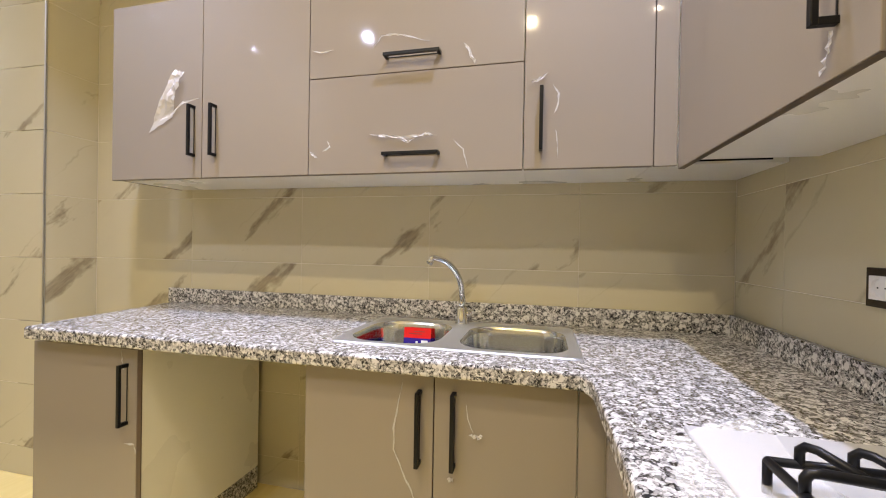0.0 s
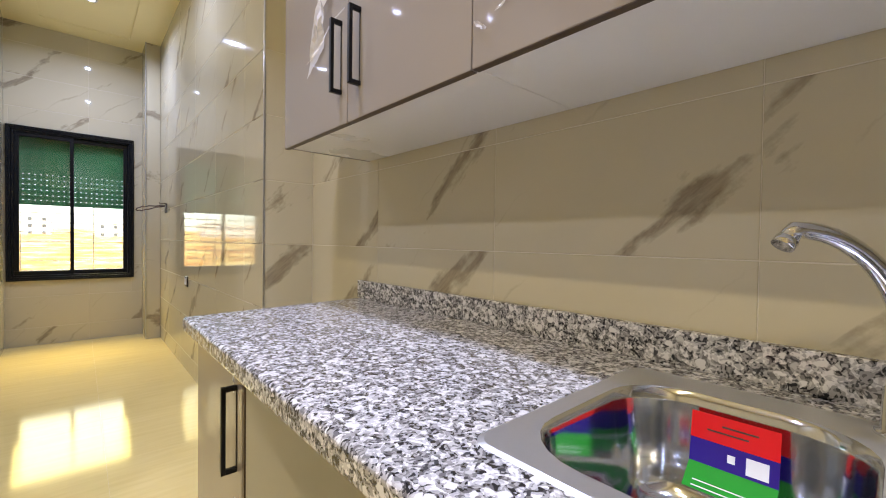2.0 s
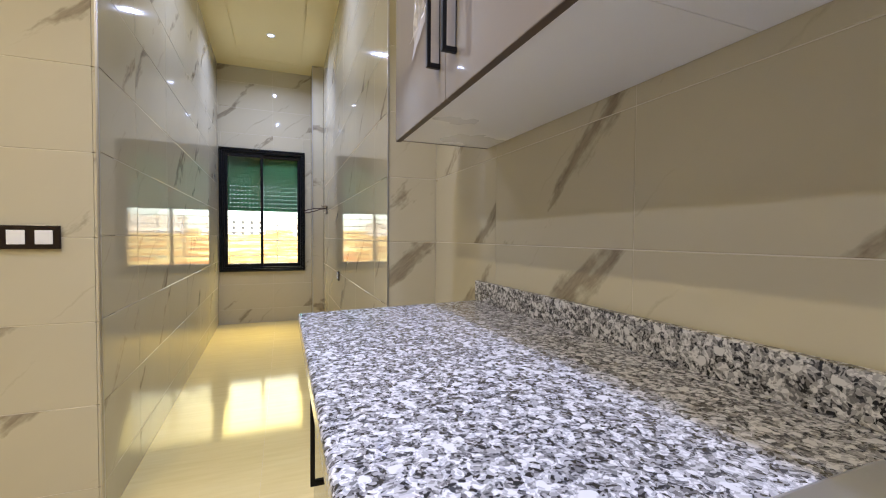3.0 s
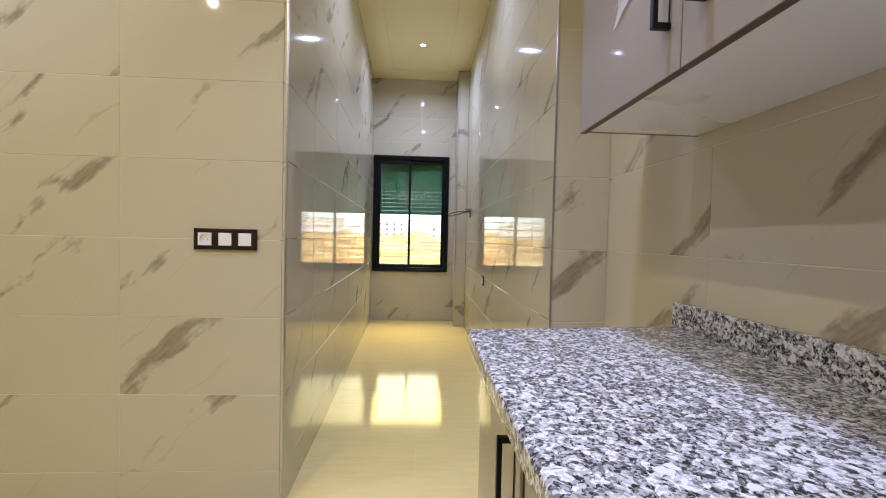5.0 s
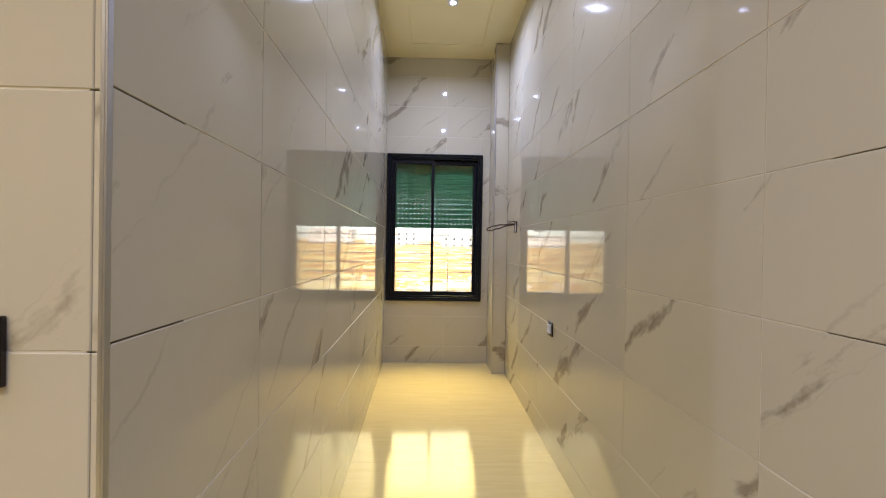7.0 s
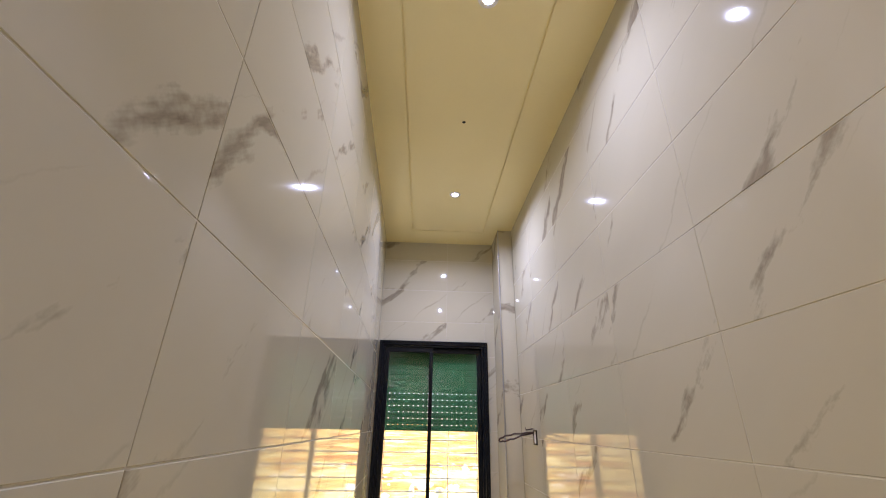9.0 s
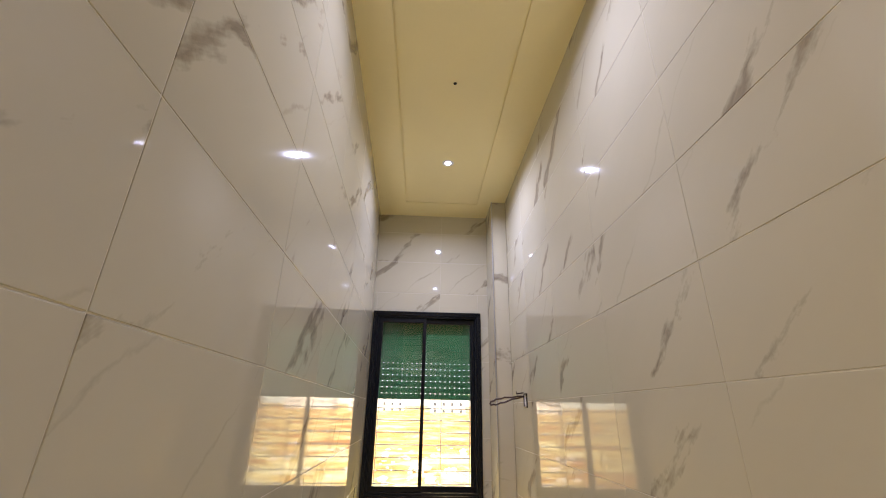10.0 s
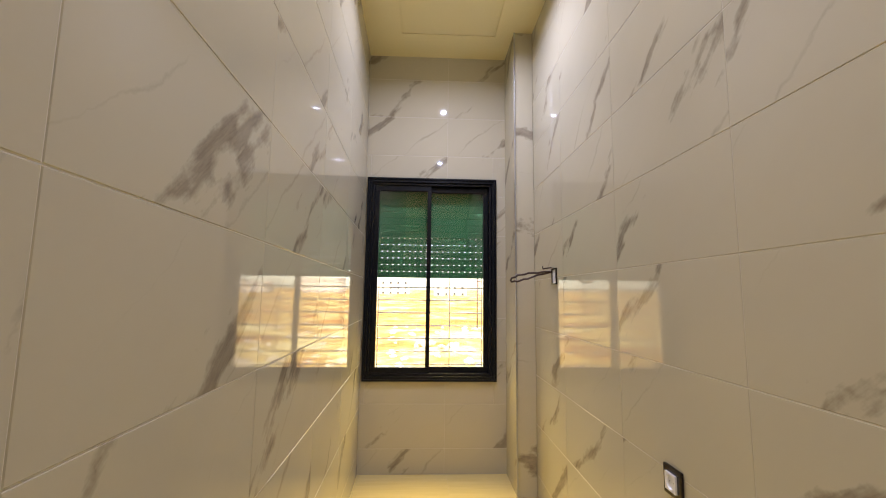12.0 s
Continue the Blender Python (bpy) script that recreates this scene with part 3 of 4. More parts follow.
FY = 1.715
slab("slab", [(-1.45, FY), (SX0, FY), (SX0, YB - 0.002), (-1.52, YB - 0.002)])
bm = bmesh.new()
box(bm, (SX0 + 0.0005, FY + 0.0, WB), (SX1 - 0.0005, SY0, WT))
ed = [e for e in bm.edges if abs(e.verts[0].co.y - FY) < 1e-4 and abs(e.verts[1].co.y - FY) < 1e-4 and abs(e.verts[0].co.z - e.verts[1].co.z) < 1e-5]
bmesh.ops.bevel(bm, geom=ed, offset=0.009, segments=4, affect="EDGES", profile=0.5)
part("front_strip", bm, GRANITE, worktop)
part_box("back_strip", (SX0 + 0.0005, SY1, WB), (SX1 - 0.0005, YB - 0.002, WT), GRANITE, worktop)
slab("corner_slab", [(SX1, FY), (0.336, FY), (0.352, FY - 0.02), (0.362, FY - 0.06), (0.362, 0.24), (0.912, 0.24), (0.912, YB - 0.002), (SX1, YB - 0.002)])
part_box("upstand", (-1.53, YB - 0.022, WT), (0.912, YB - 0.0025, 0.976), GRANITE, worktop, "granite upstand along the tiled wall", 0.002)
part_box("upstand", (0.892, 0.24, WT), (0.9125, YB - 0.0225, 0.976), GRANITE, worktop, "granite upstand along the tiled wall", 0.002)

# ---- sink ----
sink = thing("sink", pose(0, 0, 0), "stainless steel double-bowl inset sink in the granite worktop", "sink")
bm = bmesh.new()
LZ = WT + 0.004
outer = rounded(-0.385, 1.828, 0.36, 2.275, 0.03)
rim_out = [bm.verts.new((x, y, WT + 0.0006)) for x, y in outer]
rim_in = [bm.verts.new((x * 0.985 + 0.0, (y - 2.03) * 0.975 + 2.03, LZ)) for x, y in outer]
nv = len(outer)
for i in range(nv):
    bm.faces.new((rim_out[i], rim_out[(i + 1) % nv], rim_in[(i + 1) % nv], rim_in[i]))
BOWLS = ((-0.35, 1.862, -0.058, 2.203), (0.004, 1.862, 0.326, 2.203))
loops = []
for b in BOWLS:
    loops.append([bm.verts.new((x, y, LZ)) for x, y in rounded(*b, 0.09)])
edges = [bm.edges.new((rim_in[i], rim_in[(i + 1) % nv])) if bm.edges.get((rim_in[i], rim_in[(i + 1) % nv])) is None else bm.edges.get((rim_in[i], rim_in[(i + 1) % nv])) for i in range(nv)]
for lp in loops:
    edges += [bm.edges.new((lp[i], lp[(i + 1) % len(lp)])) for i in range(len(lp))]
bmesh.ops.triangle_fill(bm, edges=edges, use_beauty=True)
part("deck", bm, SATIN, sink, "raised steel deck with a flat rim")
for (x0, y0, x1, y1) in BOWLS:
    bm = bmesh.new()
    rings = []
    for inset, z, r in ((0.0, LZ, 0.09), (0.004, LZ - 0.004, 0.088), (0.007, LZ - 0.02, 0.086), (0.014, 0.80, 0.08), (0.018, 0.775, 0.076), (0.026, 0.757, 0.068), (0.042, 0.747, 0.055), (0.075, 0.744, 0.03), (0.1, 0.743, 0.03)):
        rings.append([bm.verts.new((x, y, z)) for x, y in rounded(x0 + inset, y0 + inset, x1 - inset, y1 - inset, r)])
    for a, b in zip(rings, rings[1:]):
        for i in range(len(a)):
            f = bm.faces.new((a[i], a[(i + 1) % len(a)], b[(i + 1) % len(a)], b[i]))
            f.smooth = True
    bm.faces.new(rings[-1])
    bowl = part("bowl", bm, STEEL, sink)
    bm = bmesh.new()
    cx, cy = (x0 + x1) / 2, (y0 + y1) / 2
    prof = [(0.0, 0.7445), (0.03, 0.7445), (0.036, 0.7465), (0.042, 0.7455), (0.043, 0.7438)]
    rings = [[bm.verts.new((cx + max(r, 0.001) * math.cos(k * math.pi / 12), cy + max(r, 0.001) * math.sin(k * math.pi / 12), z)) for k in range(24)] for r, z in prof]
    for a, b in zip(rings, rings[1:]):
        for k in range(24):
            bm.faces.new((a[k], a[(k + 1) % 24], b[(k + 1) % 24], b[k]))
    part("drain", bm, CHROME, bowl, "round drain")

# printed sticker on the back of the left bowl
st = thing("product_sticker", pose(-0.203, 2.163, 0.785, -8, 0, 1) @ Matrix.Diagonal((0.9, 0.9, 0.9, 1)), "red, blue and green printed sticker inside the sink bowl", "sticker")
part_box("red_band", (-0.058, -0.0008, 0.078), (0.058, 0.0, 0.12), RED, st)
part_box("blue_band", (-0.058, -0.0008, 0.040), (0.058, 0.0, 0.0778), BLUE, st)
bm = bmesh.new()
prism(bm, [(-0.064, -0.012), (0.055, -0.013), (0.058, 0.0), (-0.058, 0.0)], 0, 0.0008)
bmesh.ops.transform(bm, matrix=Matrix(((1, 0, 0, 0), (0, 0, 1, -0.001), (0, 1, 0, 0.0), (0, 0, 0, 1))), verts=bm.verts)
for v in bm.verts:
    v.co.z = 0.0398 if v.co.z > -0.006 else 0.0
    v.co.y -= 0.010 if v.co.z < 0.02 else 0.0
part("green_band", bm, GREEN, st)
part_box("white_block", (0.018, -0.0014, 0.045), (0.046, -0.0009, 0.070), WHITE_PLASTIC, st)
part_box("emblem", (-0.006, -0.0014, 0.054), (0.004, -0.0009, 0.066), WHITE_PLASTIC, st)
for k in range(4):
    zz = 0.006 + 0.007 * k
    part_box("text_bar", (-0.05, -0.0145 + 0.0095 * k * 0.7, zz), (0.046 - 0.01 * (k % 2), -0.0138 + 0.0095 * k * 0.7, zz + 0.0016), WHITE_PLASTIC, st)
for k in range(2):
    part_box("text_bar", (-0.035 + 0.02 * k, -0.0014, 0.094 + 0.010 * k), (0.02 + 0.012 * k, -0.0009, 0.0965 + 0.010 * k), DOOR_EDGE, st)

# ---- tap ----
tap = thing("tap", pose(-0.045, 2.232, LZ), "chrome swan-neck mixer tap standing behind the sink", "tap")
bm = bmesh.new()
tube(bm, [(0, 0, 0), (0, 0, 0.004), (0, 0, 0.005), (0, 0, 0.055), (0, 0, 0.062)], [0.027, 0.026, 0.0205, 0.0195, 0.015], 24)
part("base", bm, CHROME, tap)
bm = bmesh.new()
pts, rad = [(0, 0, 0.06), (0, 0, 0.10)], [0.0135, 0.0125]
for k in range(15):
    a = k / 14
    th = radians(90 * a)
    s = 0.115 * (1 - math.cos(th))
    pts.append((-0.094 * s / 0.115, -0.092 * s / 0.115, 0.10 + 0.148 * math.sin(th)))
    rad.append(0.0125 - 0.002 * a)
pts.append((pts[-1][0] - 0.006, pts[-1][1] - 0.007, pts[-1][2] - 0.012))
rad.append(0.0115)
tube(bm, pts, rad, 18)
spout = part("spout", bm, CHROME, tap)
bm = bmesh.new()
e = pts[-1]
tube(bm, [e, (e[0] - 0.004, e[1] - 0.005, e[2] - 0.008)], 0.0125, 18)
part("aerator", bm, CHROME, spout)
bm = bmesh.new()
tube(bm, [(0.012, 0.004, 0.035), (0.024, 0.008, 0.038), (0.03, 0.010, 0.042), (0.036, 0.012, 0.052)], [0.013, 0.012, 0.007, 0.005], 14)
part("lever", bm, CHROME, tap, "chrome side lever")

# ---- hob ----
hob = thing("gas_hob", pose(0, 0, WT), "white film-wrapped gas hob with black pan supports on the worktop", "hob")
part_box("hob_plate", (0.475, 0.70, 0.0005), (0.870, 1.445, 0.010), WRAP, hob, "white wrapped hob plate", 0.004)
for ya, yb in ((1.005, 1.26), (0.735, 0.995)):
    bm = bmesh.new()
    r, z = 0.0055, 0.048
    x0, x1 = 0.508, 0.74
    tube(bm, [(x0, ya, z), (x0, yb, z)], r, 8)
    tube(bm, [(x1, ya, z), (x1, yb, z)], r, 8)
    tube(bm, [(x0, yb, z), (x1, yb, z)], r, 8)
    tube(bm, [(x0, ya, z), (x1, ya, z)], r, 8)
    for px, py in ((x0, ya), (x1, ya), (x0, yb), (x1, yb)):
        tube(bm, [(px, py, z), (px, py, 0.0105)], r, 8)
    for px in (0.540, 0.592, 0.665):
        for py, s in ((yb, -1), (ya, 1)):
            tube(bm, [(px, py, z), (px, py, z + 0.017), (px + 0.004, py + s * 0.004, z + 0.023), (px + 0.012, py + s * 0.012, z + 0.023), (px + 0.034, py + s * 0.055, z + 0.014)], 0.0055, 8)
    for py in (yb - 0.07, ya + 0.07):
        for px, s in ((x0, 1), (x1, -1)):
            tube(bm, [(px, py, z), (px, py, z + 0.017), (px + s * 0.004, py, z + 0.023), (px + s * 0.012, py, z + 0.024), (px + s * 0.075, py, z + 0.02)], 0.0055, 8)
    part("pan_support", bm, BLACK, hob, "black enamelled wire pan support")
    bm = bmesh.new()
    cx, cy = (x0 + x1) / 2, (ya + yb) / 2
    tube(bm, [(cx, cy, 0.0105), (cx, cy, 0.022), (cx, cy, 0.024), (cx, cy, 0.03)], [0.045, 0.042, 0.036, 0.033], 24)
    part("burner", bm, BLACK, hob)
wrap = thing("plastic_sheet", pose(0, 0, WT), "crumpled clear plastic sheet lying at the edge of the hob", "plastic sheet")
bm = bmesh.new()
rows = []
for i in range(15):
    row = []
    for j in range(9):
        x, y = 0.42 + 0.16 * j / 8 + 0.012 * math.sin(i * 1.1), 1.47 - 0.5 * i / 14 - 0.10 * (1 - j / 8) * (1 - i / 14)
        z = 0.004 + 0.012 * (0.5 + 0.5 * noise.noise((x * 22, y * 9, 1.0))) + (0.011 if x > 0.468 else 0)
        row.append(bm.verts.new((x, y, z)))
    rows.append(row)
for a, b in zip(rows, rows[1:]):
    for j in range(8):
        bm.faces.new((a[j], a[j + 1], b[j + 1], b[j])).smooth = True
part("sheet", bm, SHEET, wrap)


# ---- switches and sockets ----
def wall_plate(name, m, modules, label, category):
    """A dark plate of several square modules; local x along the wall, y out of it."""
    n = len(modules)
    w = 0.0745 * n + 0.010
    ob = thing(name, m, label, category)
    bm = bmesh.new()
    box(bm, (-w / 2, 0.0, -0.0405), (w / 2, 0.009, 0.0405), 0.002)
    part("plate", bm, PLATE, ob, "dark brown glossy cover plate")
    for k, kind in enumerate(modules):
        cx = (k - (n - 1) / 2) * 0.0735
        bm = bmesh.new()
        if kind == "socket":
            N = 24
            sq = []
            for i in range(N):
                a = 2 * math.pi * i / N
                q = max(abs(math.cos(a)), abs(math.sin(a)))
                sq.append((cx + 0.024 * math.cos(a) / q, 0.024 * math.sin(a) / q))
            loops = [[bm.verts.new((x, 0.0095, z)) for x, z in sq], [bm.verts.new((x, 0.0155, z)) for x, z in sq]]
            for r, y in ((0.0195, 0.0155), (0.0185, 0.0096), (0.0001, 0.0096)):
                loops.append([bm.verts.new((cx + r * math.cos(2 * math.pi * i / N), y, r * math.sin(2 * math.pi * i / N))) for i in range(N)])
            for a, b in zip(loops, loops[1:]):
                for i in range(N):
                    bm.faces.new((a[i], a[(i + 1) % N], b[(i + 1) % N], b[i]))
            mod = part("socket", bm, WHITE_PLASTIC, ob, "white round socket outlet")
            for s in (-1, 1):
                bm = bmesh.new()
                tube(bm, [(cx + s * 0.0095, 0.0097, 0), (cx + s * 0.0095, 0.0101, 0)], 0.0019, 10)
                part("pin_hole", bm, BLACK, mod)
        else:
            box(bm, (cx - 0.024, 0.0092, -0.024), (cx + 0.024, 0.0125, 0.024), 0.0012)
            part("rocker", bm, WHITE_PLASTIC, ob, "white rocker switch")
    return ob


wall_plate("switch_plate", pose(XL, 0.842, 1.126, 0, 0, -90), ["rocker", "rocker", "socket"], "dark brown plate with white socket and two switches", "switch")
wall_plate("wall_socket", pose(-3.809, YR, 0.793, 0, 0, 180), ["socket"], "dark brown plate with a white socket", "socket")
wall_plate("wall_socket", pose(XR, 1.70, 1.132, 0, 0, 90), ["socket"], "dark brown socket plate above the worktop", "socket")

# open box with a cable
jb = thing("outlet_box", pose(-4.85, YR, 1.423, 0, 0, 180), "open outlet box with a dark rim in the tiled wall", "outlet box")
for lo, hi in (((-0.04, -0.045), (0.04, -0.036)), ((-0.04, 0.036), (0.04, 0.045)), ((-0.04, -0.036), (-0.031, 0.036)), ((0.031, -0.036), (0.04, 0.036))):
    part_box("rim", (lo[0], 0.0, lo[1]), (hi[0], 0.008, hi[1]), PLATE, jb)
part_box("insert", (-0.031, 0.0, -0.036), (0.031, 0.003, 0.036), WHITE_PLASTIC, jb, "pale insert")
cable = thing("cable", pose(-4.91, YR, 1.463), "dark twisted cable loop hanging out of the wall", "cable")
bm = bmesh.new()
pts = []
for k in range(25):
    a = k / 24
    s = math.sin(math.pi * a)
    side = math.sin(2 * math.pi * a)
    pts.append((0.012 * side + 0.004 * math.sin(40 * a), -0.235 * s ** 0.8, -0.012 - 0.05 * s + 0.016 * side + 0.003 * math.sin(50 * a)))
tube(bm, pts, 0.0055, 8)
part("loop", bm, CABLE, cable)
bm = bmesh.new()
tube(bm, [(0, 0, 0.012), (0.0, -0.05, 0.004), (0.0, -0.052, 0.02)], 0.004, 8)
part("tie", bm, CABLE, cable)


# ---- window ----
win = tagged(new("window_1"), "black aluminium sliding window with a half-lowered green roller shutter", "window", kind="structure")
wy0, wy1, wz0, wz1 = WIN


def bars(name, parent, x0, x1, y0, y1, z0, z1, w, material, lip=0.003):
    out = []
    for lo, hi in (((y0, z0), (y1, z0 + w)), ((y0, z1 - w), (y1, z1)), ((y0, z0 + w), (y0 + w, z1 - w)), ((y1 - w, z0 + w), (y1, z1 - w))):
        out.append(part_box(name, (x0, *lo), (x1, *hi), material, parent, "", lip))
    return out


bars("casing", win, XE - 0.03, XE + 0.012, wy0, wy1, wz0, wz1, 0.032, FRAME)
bars("casing_lip", win, XE - 0.02, XE + 0.022, wy0 - 0.001, wy1 + 0.001, wz0 - 0.001, wz1 + 0.001, 0.014, FRAME)
bars("track", win, XE - 0.10, XE - 0.005, wy0 + 0.032, wy1 - 0.032, wz0 + 0.032, wz1 - 0.032, 0.018, FRAME)
ym = 1.432
for a, b, dx, wa, wb in ((wy0 + 0.05, ym + 0.015, -0.018, 0.036, 0.03), (ym - 0.015, wy1 - 0.05, -0.052, 0.03, 0.036)):
    sash = part_box("sash", (XE + dx - 0.028, a, wz0 + 0.05), (XE + dx, b, wz0 + 0.09), FRAME, win, "sliding sash", 0.003)
    part_box("top_rail", (XE + dx - 0.028, a, wz1 - 0.09), (XE + dx, b, wz1 - 0.05), FRAME, sash, "", 0.003)
    part_box("stile", (XE + dx - 0.028, a, wz0 + 0.09), (XE + dx, a + wa, wz1 - 0.09), FRAME, sash, "", 0.003)
    part_box("stile", (XE + dx - 0.028, b - wb, wz0 + 0.09), (XE + dx, b, wz1 - 0.09), FRAME, sash, "", 0.003)
    pane = part_box("pane", (XE + dx - 0.018, a + 0.026, wz0 + 0.086), (XE + dx - 0.013, b - 0.026, wz1 - 0.086), GLASS, sash, "clear glass")
    pane.visible_shadow = False
# roller shutter slats with light slots between them
shutter = tagged(new("roller_shutter"), "green roller shutter half lowered outside the window glass", "shutter")
SP, SH = 0.0505, 0.0455
slat_meshes = []
for pierced in (True, False):
    bm = bmesh.new()
    box(bm, (-0.006, -0.45, 0), (0.006, 0.45, SH), 0.0012)
    if pierced:
        k = -0.45
        while k < 0.44:
            box(bm, (-0.004, k, SH), (0.004, k + 0.031, SP))
            k += 0.042
    else:
        box(bm, (-0.004, -0.45, SH), (0.004, 0.45, SP))
    slat_meshes.append(mesh_of("slat", bm, SHUTTER))
for i in range(14):
    s = new("slat", slat_meshes[0 if i < 6 else 1])
    s.parent = shutter
    s.location = (XE - 0.125, (wy0 + wy1) / 2, 1.44 + SP * i)
for y in (wy0 + 0.002, wy1 - 0.032):
    part_box("guide", (XE - 0.145, y, wz0 + 0.021), (XE - 0.105, y + 0.03, wz1 - 0.021), FRAME, shutter, "black side guide")
# outside grille
grille = tagged(new("window_grille"), "pale painted steel bars outside the window", "grille")
for i in range(13):
    bm = bmesh.new()
    z = wz0 + 0.085 + 0.096 * i
    tube(bm, [(XE - 0.19, wy0 - 0.02, z), (XE - 0.19, wy1 + 0.02, z)], 0.0045, 8)
    part("bar", bm, GRILLE, grille)
for y in (wy0 + 0.08, 1.60, wy1 - 0.08):
    bm = bmesh.new()
    tube(bm, [(XE - 0.197, y, wz0 + 0.02), (XE - 0.197, y, wz1 - 0.02)], 0.004, 8)
    part("upright", bm, GRILLE, grille)

# ---- corner trims ----
for i, (x, y, sx, sy) in enumerate(((XL, YL, 1, 1), (XS, YR, 1, -1))):
    bm = bmesh.new()
    box(bm, (x - 0.006, min(y, y + sy * 0.003), FZ), (x + 0.003, max(y, y + sy * 0.003), H - 0.001), 0.0008)
    box(bm, (x + 0.0002, min(y - sy * 0.005, y), FZ), (x + 0.003, max(y - sy * 0.005, y), H - 0.001), 0.0008)
    structure("trim_%d" % (i + 1), bm, TRIM, "thin bright metal corner profile on the tile edge", "trim")
bm = bmesh.new()
box(bm, (-5.265, 1.995, FZ), (-5.256, 2.004, H - 0.003), 0.0008)
structure("trim_3", bm, TRIM, "thin bright metal corner profile on the pilaster", "trim")


# ---- downlights ----
def downlight(x, y, watts, beam, color):
    d = thing("downlight", pose(x, y, H), "round white recessed ceiling spotlight, switched on", "ceiling light", "ceiling downlights")
    bm = bmesh.new()
    prof = [(0.0235, 0.004), (0.026, -0.003), (0.040, -0.004), (0.044, 0.0)]
    rings = [[bm.verts.new((r * math.cos(k * math.pi / 16), r * math.sin(k * math.pi / 16), z)) for k in range(32)] for r, z in prof]
    for a, b in zip(rings, rings[1:]):
        for k in range(32):
            bm.faces.new((a[k], a[(k + 1) % 32], b[(k + 1) % 32], b[k]))
    part("ring", bm, WHITE_PLASTIC, d)
    bm = bmesh.new()
    bmesh.ops.create_circle(bm, cap_ends=True, radius=0.023, segments=24, matrix=pose(0, 0, -0.001))
    part("lens", bm, LENS, d, "glowing cool white lens")
    lamp = new("lamp_light", bpy.data.lights.new("lamp_light", "AREA"))
    lamp.data.shape, lamp.data.size, lamp.data.energy, lamp.data.color = "DISK", 0.042, watts, color
    lamp.data.spread = radians(beam)
    lamp.matrix_world = pose(x, y, H - 0.006)
    return d


for row in LAMPS:
    downlight(*row)
hole = thing("ceiling_hole", pose(-3.829, 1.556, H), "small dark cable hole in the plaster ceiling", "ceiling hole")
bm = bmesh.new()
tube(bm, [(0, 0, -0.0015), (0, 0, 0.0)], [0.009, 0.011], 16)
part("grommet", bm, BLACK, hole)

# ---- outside ----
rnd = random.Random(5)
bm = bmesh.new()
for i in range(240):
    x = -16 - 55 * rnd.random() ** 1.5
    y = 1.4 + rnd.uniform(-0.32, 0.32) * -x
    z = OUT_Z + 0.55 * noise.noise((x * 0.16, y * 0.16, 0)) + 0.22 * noise.noise((x * 0.6, y * 0.6, 4))
    r = rnd.uniform(0.12, 0.55)
    made = bmesh.ops.create_icosphere(bm, subdivisions=1, radius=r)["verts"]
    for v in made:
        v.co *= rnd.uniform(0.7, 1.2)
        v.co.z *= 0.6
    bmesh.ops.translate(bm, verts=made, vec=(x, y, z + r * 0.1))
rubble = new("rubble", mesh_of("rubble", bm, STONE))
tagged(rubble, "pale stones and rubble scattered on the bare earth", "rubble", kind="stuff")


def house(x, y, w, d, h, storeys, cols, label):
    ob = thing("house", pose(x, y, OUT_Z + max(0.0, -x - 60) * 0.032 - 0.8), label, "house", "far houses")
    part_box("wall", (-d, -w / 2, 0), (0, w / 2, h), FACADE, ob)
    part_box("roof", (-d - 0.1, -w / 2 - 0.15, h), (0.15, w / 2 + 0.15, h + 0.35), FACADE, ob)
    for s in range(storeys):
        for c in range(cols):
            zc, yc = (s + 0.5) * h / storeys, (c + 0.5) * w / cols - w / 2
            part_box("window", (0.0, yc - 0.6, zc - 0.7), (0.06, yc + 0.6, zc + 0.7), DARK_GLASS, ob)


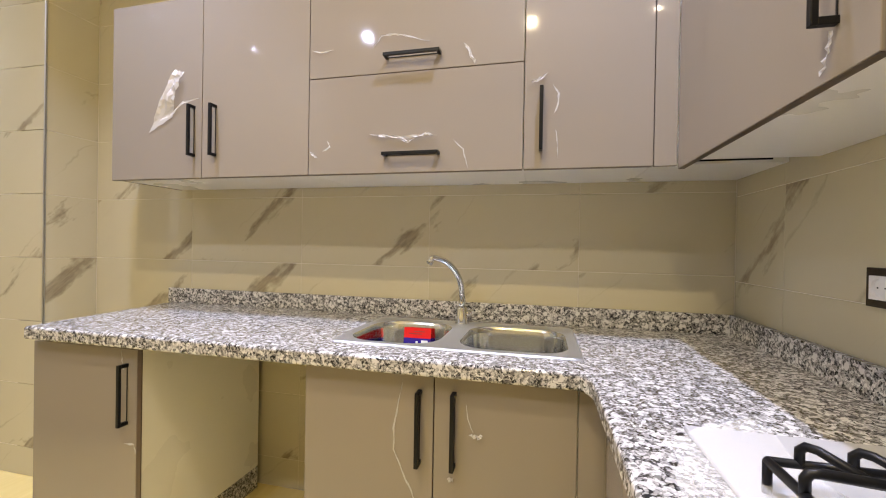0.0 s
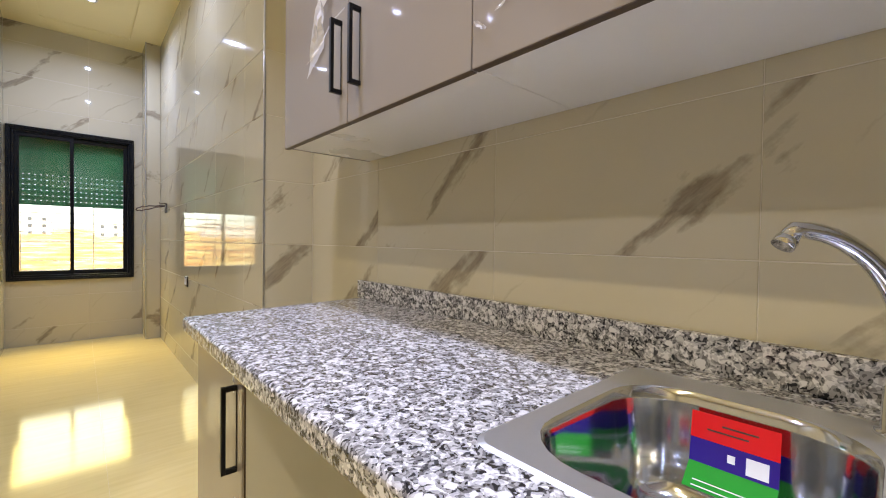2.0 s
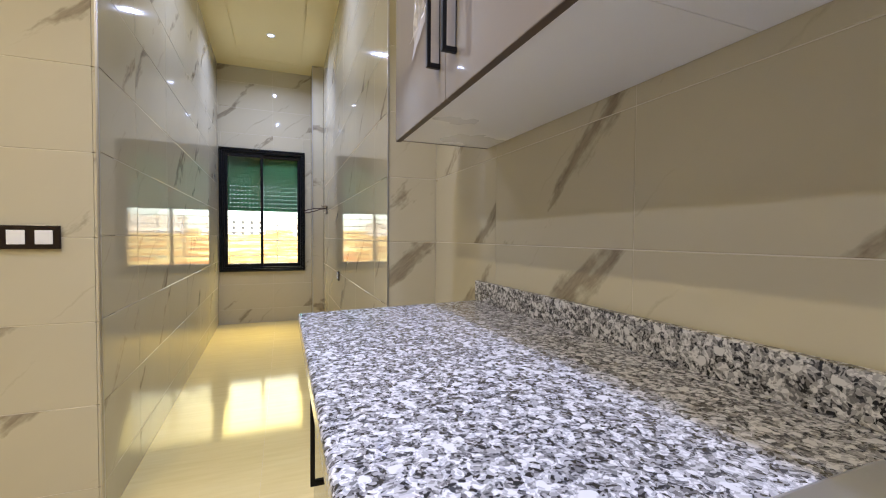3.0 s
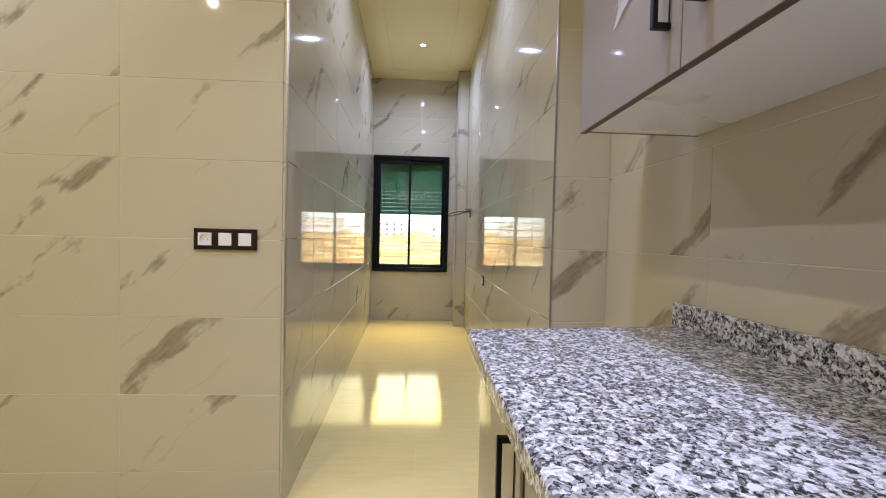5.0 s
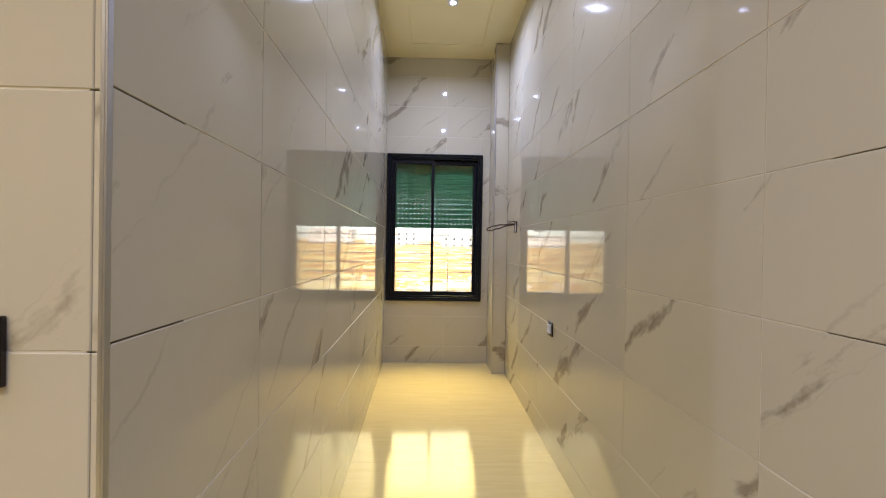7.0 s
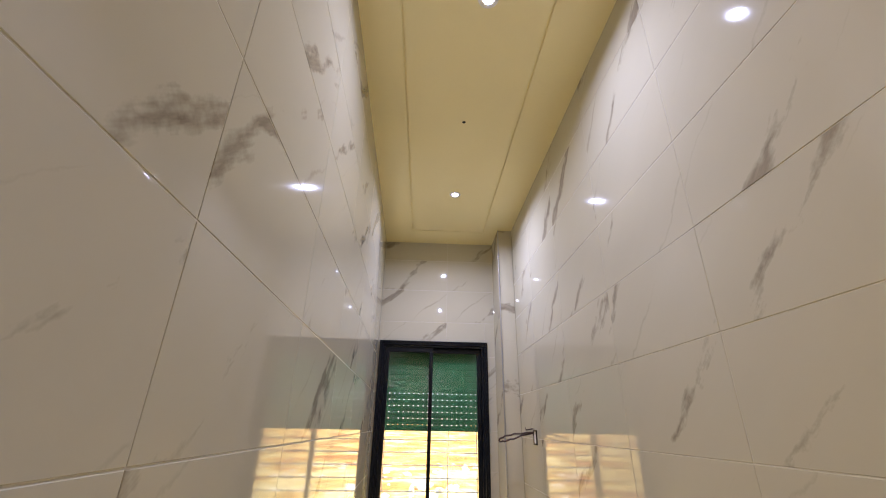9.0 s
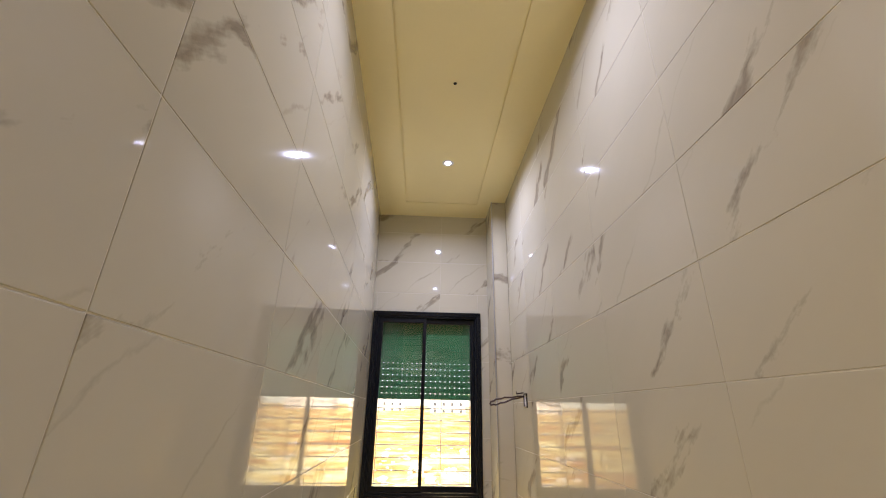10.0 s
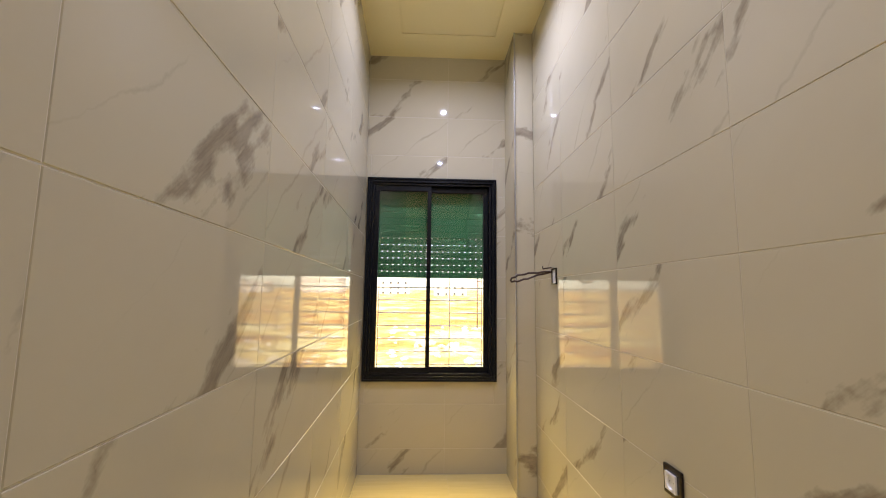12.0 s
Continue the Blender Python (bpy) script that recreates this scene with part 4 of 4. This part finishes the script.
for hx, hy, hw, hh, st_, co in ((-210, -52, 26, 6.5, 2, 6), (-225, -17, 20, 8, 3, 5), (-205, 14, 16, 6, 2, 4), (-230, 44, 24, 8.5, 3, 6), (-215, 80, 26, 6.5, 2, 6)):
    house(hx, hy, hw, 10, hh, st_, co, "pale flat-roofed house across the bare ground")
for px, py, ph in ((-40, -6, 6.5), (-62, 9, 7.5)):
    pole = thing("power_pole", pose(px, py, OUT_Z - 0.3), "thin dark utility pole on the bare ground", "pole", "utility poles")
    bm = bmesh.new()
    tube(bm, [(0, 0, 0), (0, 0, ph)], [0.1, 0.07], 10)
    part("shaft", bm, CABLE, pole)
    part_box("crossarm", (-0.05, -0.7, ph - 0.5), (0.05, 0.7, ph - 0.4), CABLE, pole)


# ---- wall and floor tiles ----
for wall, length, ubase, zbase, hole in TILINGS:
    us, zs = cuts(0, length, ubase, TW), cuts(FZ, H, zbase, TH)
    for u0, u1 in zip(us, us[1:]):
        for z0, z1 in zip(zs, zs[1:]):
            pieces = [(u0, u1, z0, z1)]
            if hole and u0 < hole[1] and u1 > hole[0] and z0 < hole[3] and z1 > hole[2]:
                a, b, c, d = hole
                pieces = [(u0, a, z0, z1), (b, u1, z0, z1), (max(u0, a), min(u1, b), z0, c), (max(u0, a), min(u1, b), d, z1)]
            for p0, p1, q0, q1 in pieces:
                if p1 - p0 > 0.006 and q1 - q0 > 0.006:
                    t = new("tile", tile_mesh(p1 - p0, q1 - q0))
                    t.parent = wall
                    t.location = ((p0 + p1) / 2, TD / 2 + random.uniform(-0.0003, 0.0003), (q0 + q1) / 2)

FT = 0.60
floor_meshes = {}
for x0, x1 in zip(cuts(-5.6, XR, -2.5, FT), cuts(-5.6, XR, -2.5, FT)[1:]):
    for y0, y1 in zip(cuts(YF, YB, 1.58, FT), cuts(YF, YB, 1.58, FT)[1:]):
        if (x1 < XL and y1 < YE) or (x1 < XL - 0.1 and y0 > YR):
            continue
        xa = x0
        if x1 < XL:                                   # passage: cut along its walls
            y0, y1 = max(y0, YE - 0.02), min(y1, YR + 0.02)
        elif x0 < XL and (y1 < YE or y0 > YR):        # kitchen: cut along its west side
            xa = XL - 0.02 if y1 < YE else XS - 0.02
        if y1 - y0 < 0.01 or x1 - xa < 0.01:
            continue
        key = (round(x1 - xa, 3), round(y1 - y0, 3))
        if key not in floor_meshes:
            bm = bmesh.new()
            box(bm, (-key[0] / 2 + 0.0005, -key[1] / 2 + 0.0005, -0.008), (key[0] / 2 - 0.0005, key[1] / 2 - 0.0005, 0))
            floor_meshes[key] = mesh_of("tile", bm, FLOOR)
        t = new("tile", floor_meshes[key])
        t.parent = floor
        t.location = ((xa + x1) / 2, (y0 + y1) / 2, FZ)
